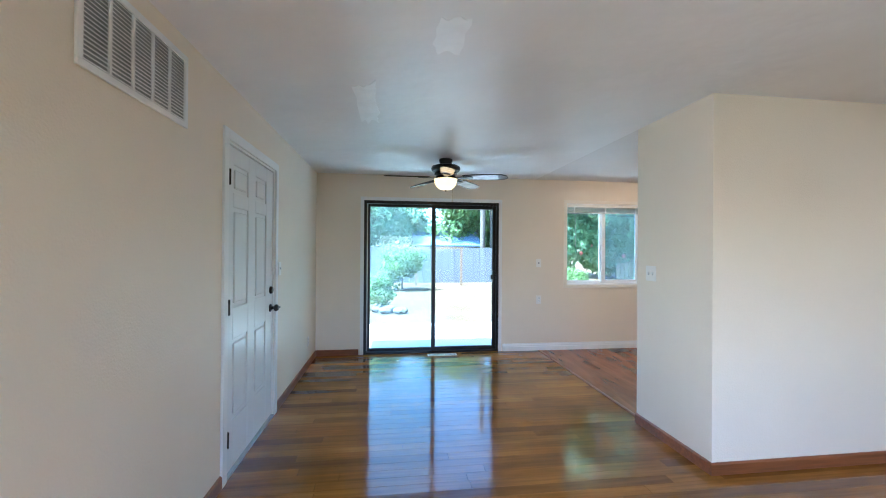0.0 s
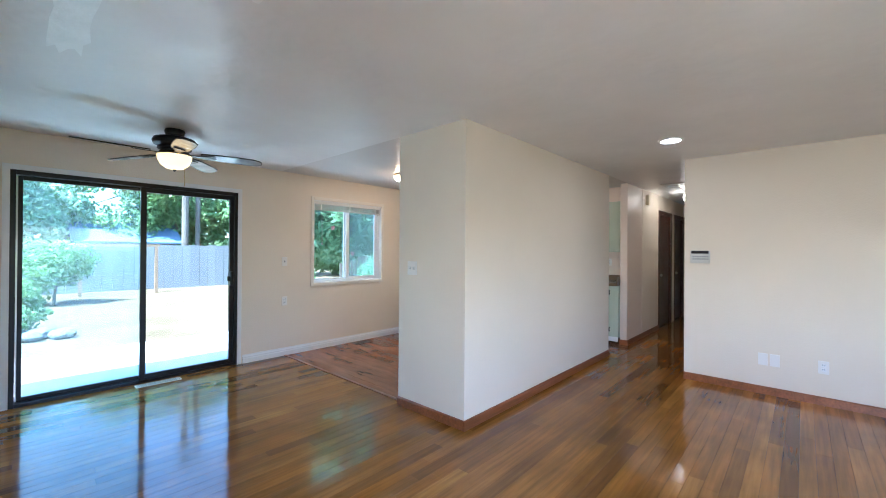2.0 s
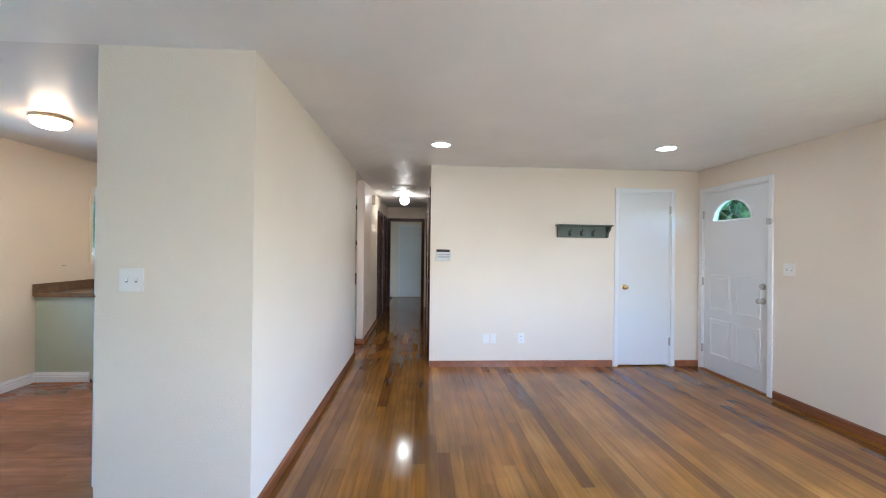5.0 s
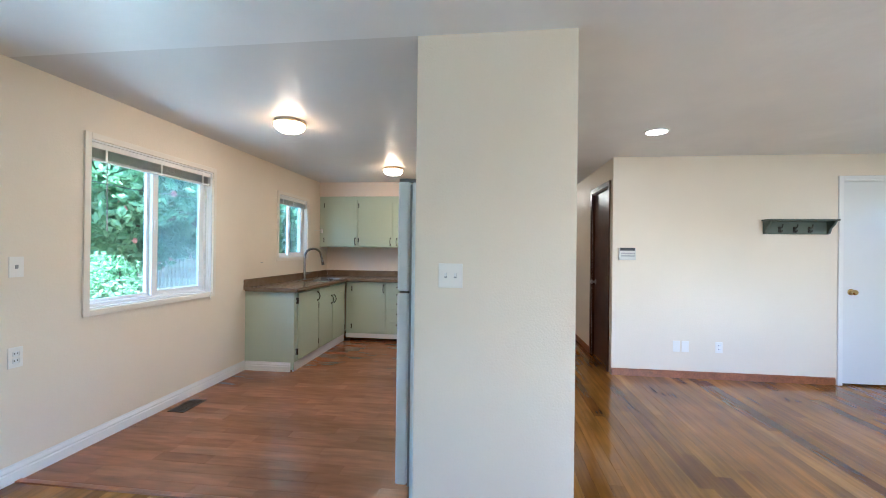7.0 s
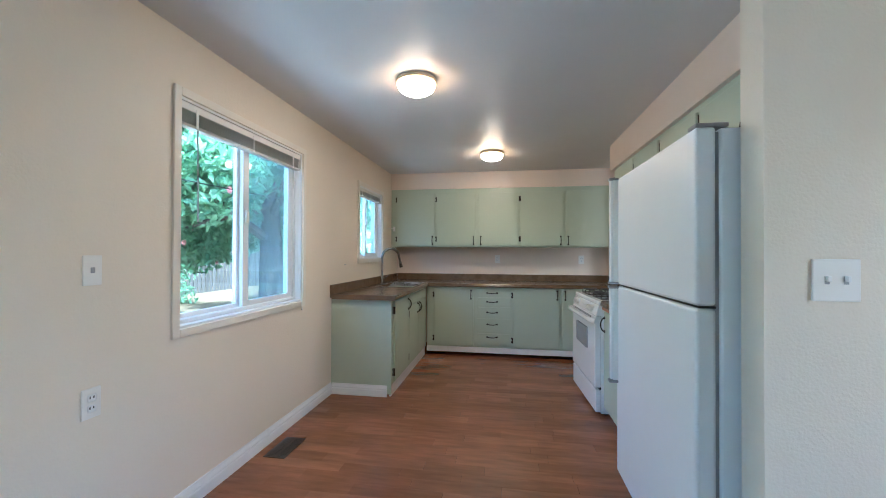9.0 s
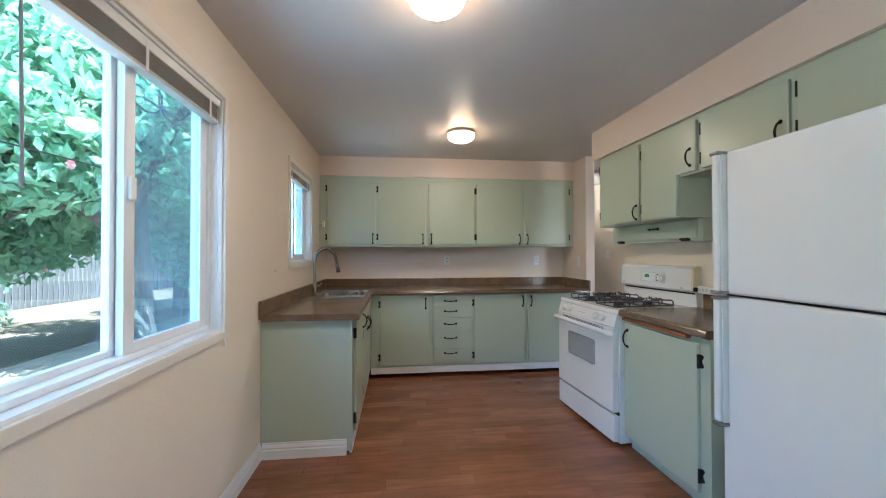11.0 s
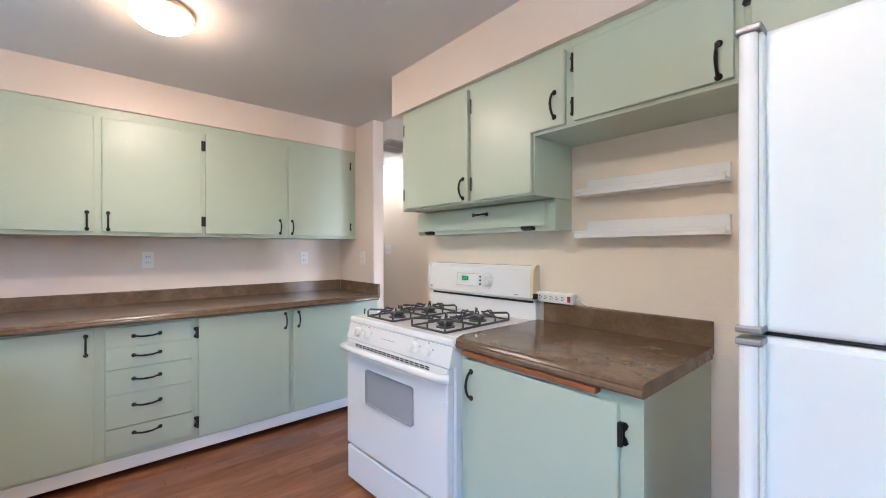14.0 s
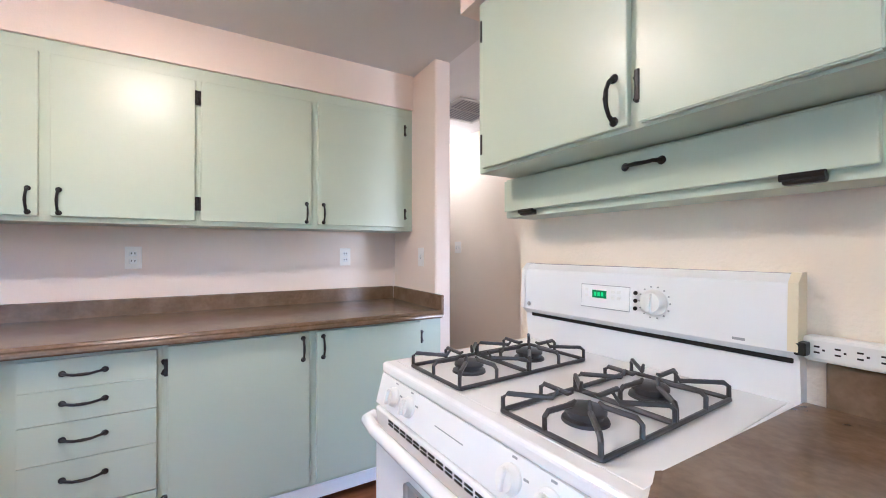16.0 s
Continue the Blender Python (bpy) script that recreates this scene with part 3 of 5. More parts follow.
for i, (m, w, h, knob_u) in enumerate(((local(W_HALLS, -5.95), 0.7, 2.08, 0.07), (local(W_HALLS, -9.2), 0.8, 2.05, 0.73), (local(facing((0, Y_LIV, 0), RIGHT_X), 7.95), 0.8, 2.05, 0.07), (local(facing((0, Y_LIV, 0), RIGHT_X), 9.1), 0.65, 2.05, 0.07))):
    dark_frame("door_%d_trim" % (i + 4), m, w, h, "dark brown wooden hallway door casing")
    d = thing("door_%d" % (i + 4), "closed dark brown wooden hallway door with round knob", "door", m.translation)
    md = m @ Matrix.Translation((0, 0.03, 0))
    fpart("slab", box(0.014, w - 0.014, 0, 0.035, 0.01, h - 0.014, 0.002), md, M_DARKWOOD, d)
    knob(md, knob_u, 0.95, d, M_NICKEL, 0.025)
m = local(facing((X_END, 0, 0), LEFT_Y), -2.76)
dark_frame("door_8_trim", m, 0.76, 2.05, "dark brown wooden casing of the open doorway at the hallway end")
m = local(facing((11.9, 0, 0), LEFT_Y), -2.62)
casing("door_9_trim", m, 0.72, 2.03, "white painted casing in the far room")
d = thing("door_9", "closed flat white door in the far room", "door", m.translation)
fpart("slab", box(0, 0.72, -0.012, 0.0, 0.012, 2.03, 0.002), m, M_DOOR, d)
knob(m @ Matrix.Translation((0, -0.012, 0)), 0.66, 0.95, d, M_BRASS, 0.025)

# ---- sliding glass door ----
SX0, SX1, _, SZ1 = SLIDER
m = local(W_REAR, SX0)
SW = SX1 - SX0
casing("door_slider_trim", m, SW, SZ1, "white painted casing round the sliding glass door", 0.045)
door = thing("door_slider", "black metal sliding glass door, closed, with a patio view", "sliding door", m.translation)
f = 0.035
fpart("outer_frame", box(0, f, -0.006, 0.12, 0.0, SZ1, 0.002), m, M_BRONZE, door)
fpart("outer_frame", box(SW - f, SW, -0.006, 0.12, 0.0, SZ1, 0.002), m, M_BRONZE, door)
fpart("outer_frame", box(f, SW - f, -0.006, 0.12, SZ1 - 0.04, SZ1, 0.002), m, M_BRONZE, door)
fpart("track", box(f, SW - f, -0.006, 0.12, 0.0, 0.028, 0.002), m, M_BRONZE, door)


def sash(ob, name, m, u0, u1, v0, v1, y, t, stile, rail, frame_mat, glass_mat):
    """One framed pane: two stiles, two rails and the glass."""
    s = fpart(name, box(u0, u0 + stile, y, y + t, v0, v1, 0.002), m, frame_mat, ob)
    fpart("stile", box(u1 - stile, u1, y, y + t, v0, v1, 0.002), m, frame_mat, s)
    fpart("rail", box(u0 + stile, u1 - stile, y, y + t, v1 - rail, v1, 0.002), m, frame_mat, s)
    fpart("rail", box(u0 + stile, u1 - stile, y, y + t, v0, v0 + rail, 0.002), m, frame_mat, s)
    g = fpart("pane", box(u0 + stile - 0.004, u1 - stile + 0.004, y + t / 2 - 0.002, y + t / 2 + 0.002, v0 + rail - 0.004, v1 - rail + 0.004), m, glass_mat, s)
    g.visible_shadow = False
    return s


mid = 1.085 - SX0
sash(door, "fixed_sash", m, f + 0.012, mid + 0.03, 0.028, SZ1 - 0.04, 0.07, 0.032, 0.03, 0.035, M_BRONZE, M_HAZY)
sl = sash(door, "sliding_sash", m, mid - 0.03, SW - f, 0.028, SZ1 - 0.04, 0.02, 0.035, 0.045, 0.05, M_BRONZE, M_GLASS)
bm = box(SW - f - 0.05, SW - f - 0.012, -0.03, 0.02, 0.94, 1.1, 0.006)
box(SW - f - 0.075, SW - f - 0.045, -0.022, 0.01, 0.99, 1.05, 0.004, bm)
fpart("pull_handle", bm, m, M_BLACK, sl, "black pull handle with lock")
fpart("screen_edge", box(f + 0.001, f + 0.013, 0.075, 0.1, 0.03, SZ1 - 0.05, 0.001), m, M_NICKEL, door)
rod = thing("blind_wand", "short dark pull cord hanging from the door head", "cord", m @ Vector((1.2, -0.02, 2.0)))
fpart("cord", tube([(1.2, -0.018, 2.03), (1.2, -0.018, 1.93)], 0.004, 6), m, M_BLACK, rod)


# ---- kitchen windows ----
def vinyl_window(name, hole, label, mid, stile=0.042):
    u0, u1, v0, v1 = hole
    m = local(W_REAR, u0)
    w = u1 - u0
    casing(name + "_trim", m, w, v1, "white painted casing and sill round the window", 0.042, 0.014, M_CASE, True, v0)
    ob = thing(name, label, "window", m @ Vector((0, 0, v0)))
    jamb(ob, m, w, v1, 0.14, M_WHITE, v0, True)
    o = 0.022
    for n, b in (("window_frame", (0.012, o + 0.012, v0 + 0.012, v1 - 0.012)), ("window_frame", (w - o - 0.012, w - 0.012, v0 + 0.012, v1 - 0.012)), ("window_frame", (o + 0.012, w - o - 0.012, v0 + 0.012, v0 + o + 0.012)), ("window_frame", (o + 0.012, w - o - 0.012, v1 - o - 0.012, v1 - 0.012))):
        fpart(n, box(b[0], b[1], 0.05, 0.135, b[2], b[3], 0.003), m, M_VINYL, ob)
    i0, i1, j0, j1 = o + 0.012, w - o - 0.012, v0 + o + 0.012, v1 - o - 0.012
    sash(ob, "fixed_sash", m, i0, mid + 0.03, j0, j1, 0.095, 0.022, 0.022, 0.022, M_VINYL, M_GLASS)
    s = sash(ob, "sliding_sash", m, mid - stile * 0.7, i1, j0, j1, 0.062, 0.026, stile, 0.034, M_VINYL, M_SCREENGLASS)
    if stile > 0.05:
        fpart("meeting_stile", box(mid - stile * 0.7 - 0.02, mid - stile * 0.7 + 0.03, 0.0925, 0.119, j0 + 0.022, j1 - 0.022, 0.003), m, M_VINYL, ob)
    zc = (j0 + j1) / 2 + 0.03
    fpart("sash_lock", box(mid - 0.026, mid + 0.004, 0.047, 0.062, zc - 0.04, zc + 0.04, 0.004), m, M_PLASTIC, s)
    return m, w


def raised_blind(m, w, v1, drop, label):
    ob = thing("window_blind", label, "blind", m @ Vector((w / 2, 0.03, v1)))
    fpart("headrail", box(0.016, w - 0.016, 0.008, 0.05, v1 - 0.05, v1 - 0.014, 0.003), m, M_PLASTIC, ob)
    n = int((drop - 0.05) / 0.0065)
    for i in range(n):
        z = v1 - 0.052 - 0.0065 * i
        bm = prism([(0.018, 0.01, z), (0.018, 0.03, z + 0.0025), (0.018, 0.05, z), (0.018, 0.05, z - 0.001), (0.018, 0.03, z + 0.0012), (0.018, 0.01, z - 0.001)], (w - 0.036, 0, 0))
        fpart("slat", bm, m, M_BLIND, ob)
    z = v1 - 0.052 - 0.0065 * n
    fpart("bottom_rail", box(0.018, w - 0.018, 0.008, 0.052, z - 0.016, z, 0.003), m, M_BLIND, ob)
    for u in (0.12, w / 2, w - 0.12):
        fpart("ladder_tape", box(u - 0.008, u + 0.008, 0.006, 0.0075, z - 0.012, v1 - 0.03), m, M_PLASTIC, ob)
    return ob


M_BLIND = surface("beige_blind_slats", (0.5, 0.47, 0.42), 0.4, bump=0)
m, w = vinyl_window("window_1", WIN_A, "white vinyl sliding window beside the dining area", 0.598, 0.056)
bl = raised_blind(m, w, WIN_A[3], 0.12, "beige slatted blind raised to the window head")
fpart("tilt_wand", tube([(0.135, 0.02, 1.985), (0.135, 0.012, 1.5), (0.135, 0.012, 1.44)], [0.004, 0.004, 0.005], 8), m, M_GREY, bl, "hanging tilt wand")
fpart("lift_cord", tube([(w - 0.05, 0.006, 1.98), (w - 0.05, 0.004, 1.2), (w - 0.05, -0.035, 0.86), (w - 0.05, -0.035, 0.84)], [0.0016, 0.0016, 0.003, 0.006], 6), m, M_PLASTIC, bl)
m, w = vinyl_window("window_2", WIN_B, "white vinyl sliding window over the sink", 0.39)
raised_blind(m, w, WIN_B[3], 0.1, "beige slatted blind raised to the window head")


# ---- ceiling fan ----
fan = thing("ceiling_fan", "dark bronze five-blade ceiling fan with lit amber bowl", "ceiling fan", (1.1, 4.87, CEIL))
fx, fy = 1.1, 4.87
part("canopy", lathe([(0.07, CEIL), (0.075, CEIL - 0.015), (0.065, CEIL - 0.05), (0.03, CEIL - 0.065)], (fx, fy, 0)), M_BLACK, fan, smooth=True)
part("motor_housing", lathe([(0.03, 2.31), (0.1, 2.305), (0.15, 2.29), (0.16, 2.265), (0.15, 2.24), (0.12, 2.225), (0.125, 2.205), (0.09, 2.19)], (fx, fy, 0), steps=32), M_BLACK, fan, smooth=True)
part("light_collar", lathe([(0.09, 2.19), (0.11, 2.18), (0.115, 2.16), (0.127, 2.15)], (fx, fy, 0), steps=32), M_BLACK, fan, smooth=True)
part("glass_bowl", lathe([(0.126, 2.152), (0.122, 2.12), (0.102, 2.075), (0.064, 2.045), (0.02, 2.035)], (fx, fy, 0), steps=32), M_FANGLASS, fan, "lit amber glass bowl", True)
part("finial", lathe([(0.012, 2.036), (0.014, 2.028), (0.004, 2.018)], (fx, fy, 0), steps=12), M_BLACK, fan, smooth=True)
part("pull_chain", tube([(fx + 0.07, fy - 0.02, 2.06), (fx + 0.07, fy - 0.02, 1.9)], 0.0025, 6), M_BRASS, fan)
M_BLADE = surface("grey_washed_blade", (0.34, 0.36, 0.38), 0.2, var=0.3, scale=9, grain=60, bump=0.05, stretch=(1, 1, 1))
for k in range(5):
    turn = Matrix.Translation((fx, fy, 2.172)) @ pose(0, 0, 0, 0, 0, -24 + 72 * k) @ pose(0, 0, 0, -11, 2.5, 0)
    edge = [(0.2, -0.045), (0.3, -0.062), (0.5, -0.07), (0.62, -0.064), (0.665, -0.035), (0.672, 0.0), (0.665, 0.035), (0.62, 0.064), (0.5, 0.07), (0.3, 0.062), (0.2, 0.045)]
    bm = prism([(x, y, 0) for x, y in edge], (0, 0, 0.007))
    bm.transform(turn)
    b = part("blade", bm, M_BLADE, fan)
    bm = tube([(x, y, 0.0035) for x, y in edge], 0.0052, 6, closed=True)
    bm.transform(turn)
    part("blade_edge", bm, M_BLACK, b)
    bm = prism([(0.08, -0.018, -0.004), (0.18, -0.02, -0.004), (0.29, -0.045, -0.004), (0.31, 0, -0.004), (0.29, 0.045, -0.004), (0.18, 0.02, -0.004), (0.08, 0.018, -0.004)], (0, 0, -0.006))
    bm.transform(turn)
    part("blade_iron", bm, M_BLACK, fan)


# ---- ceiling lamps ----
def recessed(x, y):
    ob = thing("recessed_light", "round recessed ceiling light, lit, with white trim ring", "ceiling light", (x, y, CEIL), "recessed lights")
    part("trim_ring", lathe([(0.078, CEIL + 0.002), (0.102, CEIL - 0.001), (0.1, CEIL - 0.006), (0.08, CEIL - 0.009), (0.078, CEIL - 0.004)], (x, y, 0), steps=32), M_WHITE, ob, smooth=True)
    part("lens", lathe([(0.079, CEIL - 0.002), (0.079, CEIL - 0.0065), (0.03, CEIL - 0.008)], (x, y, 0), steps=32), M_DISC, ob, "lit warm white lens")


recessed(4.17, 1.82)
recessed(4.1, -0.32)


def dome(x, y):
    ob = thing("dome_light", "round opal glass ceiling light, lit, with bronze rim", "ceiling light", (x, y, CEIL), "kitchen ceiling lights")
    part("rim", lathe([(0.122, CEIL), (0.127, CEIL - 0.008), (0.124, CEIL - 0.016), (0.127, CEIL - 0.022), (0.12, CEIL - 0.027)], (x, y, 0), steps=32), M_RIM, ob, "bronze rim", True)
    part("glass_skirt", lathe([(0.119, CEIL - 0.026), (0.12, CEIL - 0.04), (0.108, CEIL - 0.062)], (x, y, 0), steps=32), M_DOMESIDE, ob, "lit opal glass", True)
    part("glass", lathe([(0.108, CEIL - 0.062), (0.082, CEIL - 0.08), (0.04, CEIL - 0.09), (0.008, CEIL - 0.092)], (x, y, 0), steps=32), M_DOME, ob, "lit opal glass", True)


M_RIM = surface("aged_bronze_rim", (0.75, 0.6, 0.4), 0.35, 0.0, bump=0)
dome(3.67, 4.86)
dome(5.53, 4.455)
HX, HY = 7.66, 2.32
hl = thing("hall_light", "lit white globe ceiling light on a short stem", "ceiling light", (HX, HY, CEIL))
part("base_plate", box(HX - 0.09, HX + 0.09, HY - 0.07, HY + 0.07, CEIL - 0.02, CEIL, 0.004), M_PLASTIC, hl)
part("stem", tube([(HX, HY, CEIL - 0.02), (HX, HY, CEIL - 0.04)], 0.03, 10), M_PLASTIC, hl)
part("globe", lathe([(0.03, 2.335), (0.07, 2.315), (0.085, 2.27), (0.07, 2.22), (0.035, 2.195), (0.005, 2.188)], (HX, HY, 0)), M_BULB, hl, "lit white globe", True)


M_KEY = surface("grey_white_keypad", (0.62, 0.61, 0.58), 0.4, bump=0)


def grille(name, label, m, w, h, rows, cols, material, dark, border=0.03):
    """A louvred vent on a wall or ceiling: backing, frame bars, slanted slats."""
    ob = thing(name, label, "vent", m.translation)
    fpart("backing", box(border * 0.6, w - border * 0.6, -0.003, -0.001, border * 0.6, h - border * 0.6), m, dark, ob)
    for b in ((0, w, 0, border), (0, w, h - border, h), (0, border, border, h - border), (w - border, w, border, h - border)):
        fpart("frame", box(b[0], b[1], -0.012, -0.001, b[2], b[3], 0.003), m, material, ob)
    for c in range(1, cols):
        u = border + (w - 2 * border) * c / cols
        fpart("mullion", box(u - 0.006, u + 0.006, -0.011, -0.003, border, h - border, 0.001), m, material, ob)
    step = (h - 2 * border) / rows
    for r in range(rows):
        z = border + step * (r + 0.5)
        s = step * 0.42
        bm = prism([(border, -0.010, z - s), (border, -0.0105, z - s + 0.002), (border, -0.004, z + s * 0.5), (border, -0.004, z + s * 0.5 - 0.002)], (w - 2 * border, 0, 0))
        fpart("slat", bm, m, material, ob)
    return ob


grille("return_vent", "large white louvred return air vent high on the wall", local(W_LEFT, 1.96, 1.945), 0.66, 0.335, 19, 5, M_WHITE, M_GREY, 0.026)
grille("ceiling_vent", "square grey louvred ceiling vent in the hallway", Matrix.Translation((6.64, 2.5, CEIL)) @ Matrix.Rotation(radians(90), 4, "X"), 0.46, 0.42, 12, 2, M_KEY, M_GREY)
grille("hall_wall_vent", "small framed vent high on the hallway wall", local(W_HALLS, -7.2, 2.06), 0.2, 0.24, 8, 1, M_GREY, M_BLACK, 0.02)


def floor_register(x0, x1, y0, y1, frame_mat, label):
    ob = thing("floor_register", label, "vent", (x0, y0, 0))
    part("frame", box(x0, x1, y0, y1, 0.0005, 0.005, 0.002), frame_mat, ob)
    nx = int((x1 - x0 - 0.02) / 0.014)
    bm = bmesh.new()
    for row in (0, 1):
        ya = y0 + 0.014 + row * (y1 - y0 - 0.02) / 2
        for i in range(nx):
            xa = x0 + 0.014 + i * 0.014
            box(xa, xa + 0.007, ya, ya + (y1 - y0 - 0.05) / 2, 0.0048, 0.0056, bm=bm)
    part("slots", bm, M_BLACK, ob)


M_REG = surface("brown_metal_register", (0.06, 0.04, 0.03), 0.4, 0.5, bump=0)
floor_register(1.0, 1.385, 5.72, 5.82, M_YELLOWED, "beige metal floor register in front of the sliding door")
floor_register(3.53, 3.8, 5.655, 5.8, M_REG, "dark brown metal floor register on the laminate")

# ---- wall fittings ----
outlet(W_LEFT, 4.205, 1.21, "white light switch beside the side door", "light_switch", "switch")
outlet(W_LEFT, 5.41, 0.3)
outlet(W_REAR, 2.548, 1.21, "white plate with a round phone jack", "phone_jack", "blank")
jack = thing("jack_port", "small dark jack port in the wall plate", "jack", W_REAR @ Vector((2.548, -0.006, 1.21)))
fpart("port", box(2.54, 2.556, -0.009, -0.006, 1.2, 1.222, 0.002), W_REAR, M_GREY, jack)
outlet(W_REAR, 2.55, 0.7)
outlet(W_PIL, -3.412, 1.213, "white double light switch on the return wall", "light_switch", "switch", 2)
outlet(W_CLOSET, -1.224, 0.335, "blank white wall plate", "wall_plate", "blank")
outlet(W_CLOSET, -1.136, 0.335, "blank white wall plate", "wall_plate", "blank")
outlet(W_CLOSET, -0.8, 0.338)
outlet(W_FRONT, -3.905, 1.234, "white double light switch beside the front door", "light_switch", "switch", 2)
outlet(W_KITB, -4.421, 1.2)
outlet(W_KITB, -3.296, 1.195)
outlet(facing((0, Y_KIT, 0), LEFT_X), -6.412, 1.197, "white light switch on the wall stub", "light_switch", "switch")
outlet(W_HALLS, -7.626, 1.27, "white double light switch in the hallway", "light_switch", "switch", 2)

key = thing("alarm_keypad", "grey-white wall keypad with dark display and buttons", "keypad", W_CLOSET @ Vector((-1.742, 0, 1.315)))
fpart("body", box(-1.83, -1.655, -0.028, 0, 1.25, 1.38, 0.006), W_CLOSET, M_KEY, key)
fpart("display", box(-1.82, -1.665, -0.034, -0.02, 1.352, 1.382, 0.003), W_CLOSET, M_BLACK, key, "dark grey display")
for r in range(2):
    for c in range(7):
        u = -1.808 + c * 0.021
        fpart("button", box(u, u + 0.015, -0.031, -0.027, 1.288 + r * 0.026, 1.302 + r * 0.026, 0.002), W_CLOSET, M_GREY, key)

shelf = thing("coat_shelf", "grey-green wooden wall shelf with three black coat hooks", "shelf", W_CLOSET @ Vector((-0.08, 0, 1.54)))
fpart("back_board", box(-0.385, 0.235, -0.016, 0, 1.542, 1.675, 0.003), W_CLOSET, M_SAGE, shelf)
fpart("top", box(-0.4, 0.25, -0.13, 0, 1.675, 1.692, 0.004), W_CLOSET, M_SAGE, shelf)
for u in (-0.385, 0.213):
    pts = [(u, -0.016, 1.545), (u, -0.03, 1.55), (u, -0.05, 1.6), (u, -0.09, 1.635), (u, -0.115, 1.675), (u, -0.016, 1.675)]
    fpart("bracket", prism(pts, (0.022, 0, 0)), W_CLOSET, M_SAGE, shelf)
for u in (-0.235, -0.095, 0.045):
    bm = box(u - 0.012, u + 0.012, -0.02, -0.016, 1.56, 1.62, 0.002)
    tube([(u, -0.02, 1.6), (u, -0.05, 1.605), (u, -0.065, 1.625), (u, -0.065, 1.64)], [0.006, 0.005, 0.005, 0.007], 8, bm)
    tube([(u, -0.02, 1.575), (u, -0.04, 1.562), (u, -0.055, 1.57), (u, -0.057, 1.585)], [0.006, 0.005, 0.005, 0.006], 8, bm)
    fpart("hook", bm, W_CLOSET, M_BLACK, shelf, "black coat hook")
chime = thing("door_chime", "small beige door chime box high on the hallway wall", "chime", (7.17, Y_LIV, 2.2))
part("cover", box(7.12, 7.22, Y_LIV - 0.045, Y_LIV, 2.13, 2.29, 0.006), M_YELLOWED, chime)
nail = thing("wall_hook", "small grey nail stub remaining in the kitchen wall", "nail", (4.965, Y_REAR, 1.16))
part("stub", box(4.945, 4.985, Y_REAR - 0.006, Y_REAR, 1.158, 1.164, 0.001), M_GREY, nail)

# uneven glossy repair patches on the living room ceiling, bright reflection put into their colour
def ceiling_patch(name, cx, cy, lx, ly, seed):
    rng = random.Random(seed)
    pts = []
    for i in range(22):
        a = 2 * math.pi * i / 22
        k = 0.75 + 0.35 * rng.random()
        sx = max(-1, min(1, 1.35 * math.cos(a)))
        sy = max(-1, min(1, 1.35 * math.sin(a)))
        pts.append((cx + lx * k * sx, cy + ly * k * sy, CEIL - 0.0025))
    structure(name, prism(pts, (0, 0, 0.003)), M_PATCH, "glossy uneven repair patch on the ceiling, its reflection painted paler", "ceiling patch")


ceiling_patch("ceiling_patch_1", 0.79, 2.43, 0.075, 0.16, 3)
ceiling_patch("ceiling_patch_2", 0.35, 3.35, 0.075, 0.38, 8)


# ---- kitchen cabinets ----
def pull(m, ob, u, v, upright=True, length=0.1):
    """Black arched pull with flared ends."""
    h = length / 2
    arch = [(-1.0, 0.003), (-0.93, 0.01), (-0.78, 0.02), (-0.4, 0.029), (0, 0.032), (0.4, 0.029), (0.78, 0.02), (0.93, 0.01), (1.0, 0.003)]
    rad = [0.0075, 0.006, 0.005, 0.0052, 0.006, 0.0052, 0.005, 0.006, 0.0075]
    pts = [(u, -d, v + h * k) if upright else (u + h * k, -d, v - (0.003 if abs(k) < 0.5 else 0)) for k, d in arch]
    bm = tube(pts, rad, 8)
    for s in (-1, 1):
        c = (u, 0, v + s * h) if upright else (u + s * h, 0, v)
        lathe([(0.0105, 0.0), (0.0115, -0.003), (0.008, -0.007), (0.003, -0.009)], c, "y", 10, bm)
    return fpart("handle", bm, m, M_BLACK, ob, "black iron arched pull", True)


def cab_hinge(m, ob, u, v, side):
    """Butterfly hinge: one leaf on the face frame, the knuckle beside the door."""
    half = [(0.001, -0.033), (0.013, -0.033), (0.02, -0.025), (0.015, -0.013), (0.009, -0.006)]
    bm = prism([(u + side * a, -0.0035, v + b) for a, b in half + [(a, -b) for a, b in half[::-1]]], (0, 0.0035, 0))
    tube([(u, -0.013, v - 0.034), (u, -0.013, v + 0.034)], 0.0085, 8, bm)
    return fpart("hinge", bm, m, M_BLACK, ob, "black iron hinge", True)


def cab_door(m, ob, u0, u1, v0, v1, handle=None, hinge=0, name="door", outline=None, round_=0.0035):
    """A flat slab door 19 mm thick standing proud of the face frame."""
    if outline:
        bm = prism([(a, -0.019, b) for a, b in outline], (0, 0.019, 0))
        bmesh.ops.bevel(bm, geom=list(bm.edges), offset=0.003, segments=2, affect="EDGES")
    else:
        bm = box(u0, u1, -0.019, 0.0, v0, v1, round_)
    d = fpart(name, bm, m, M_GREEN, ob)
    md = m @ Matrix.Translation((0, -0.019, 0))
    if handle:
        pull(md, d, *handle)
    if hinge:
        u = u0 - 0.004 if hinge < 0 else u1 + 0.004
        for v in ((v0 + 0.085, v1 - 0.085) if v1 - v0 > 0.4 else (v0 + 0.06, v1 - 0.06)):
            cab_hinge(m, d, u, v, hinge)
    return d


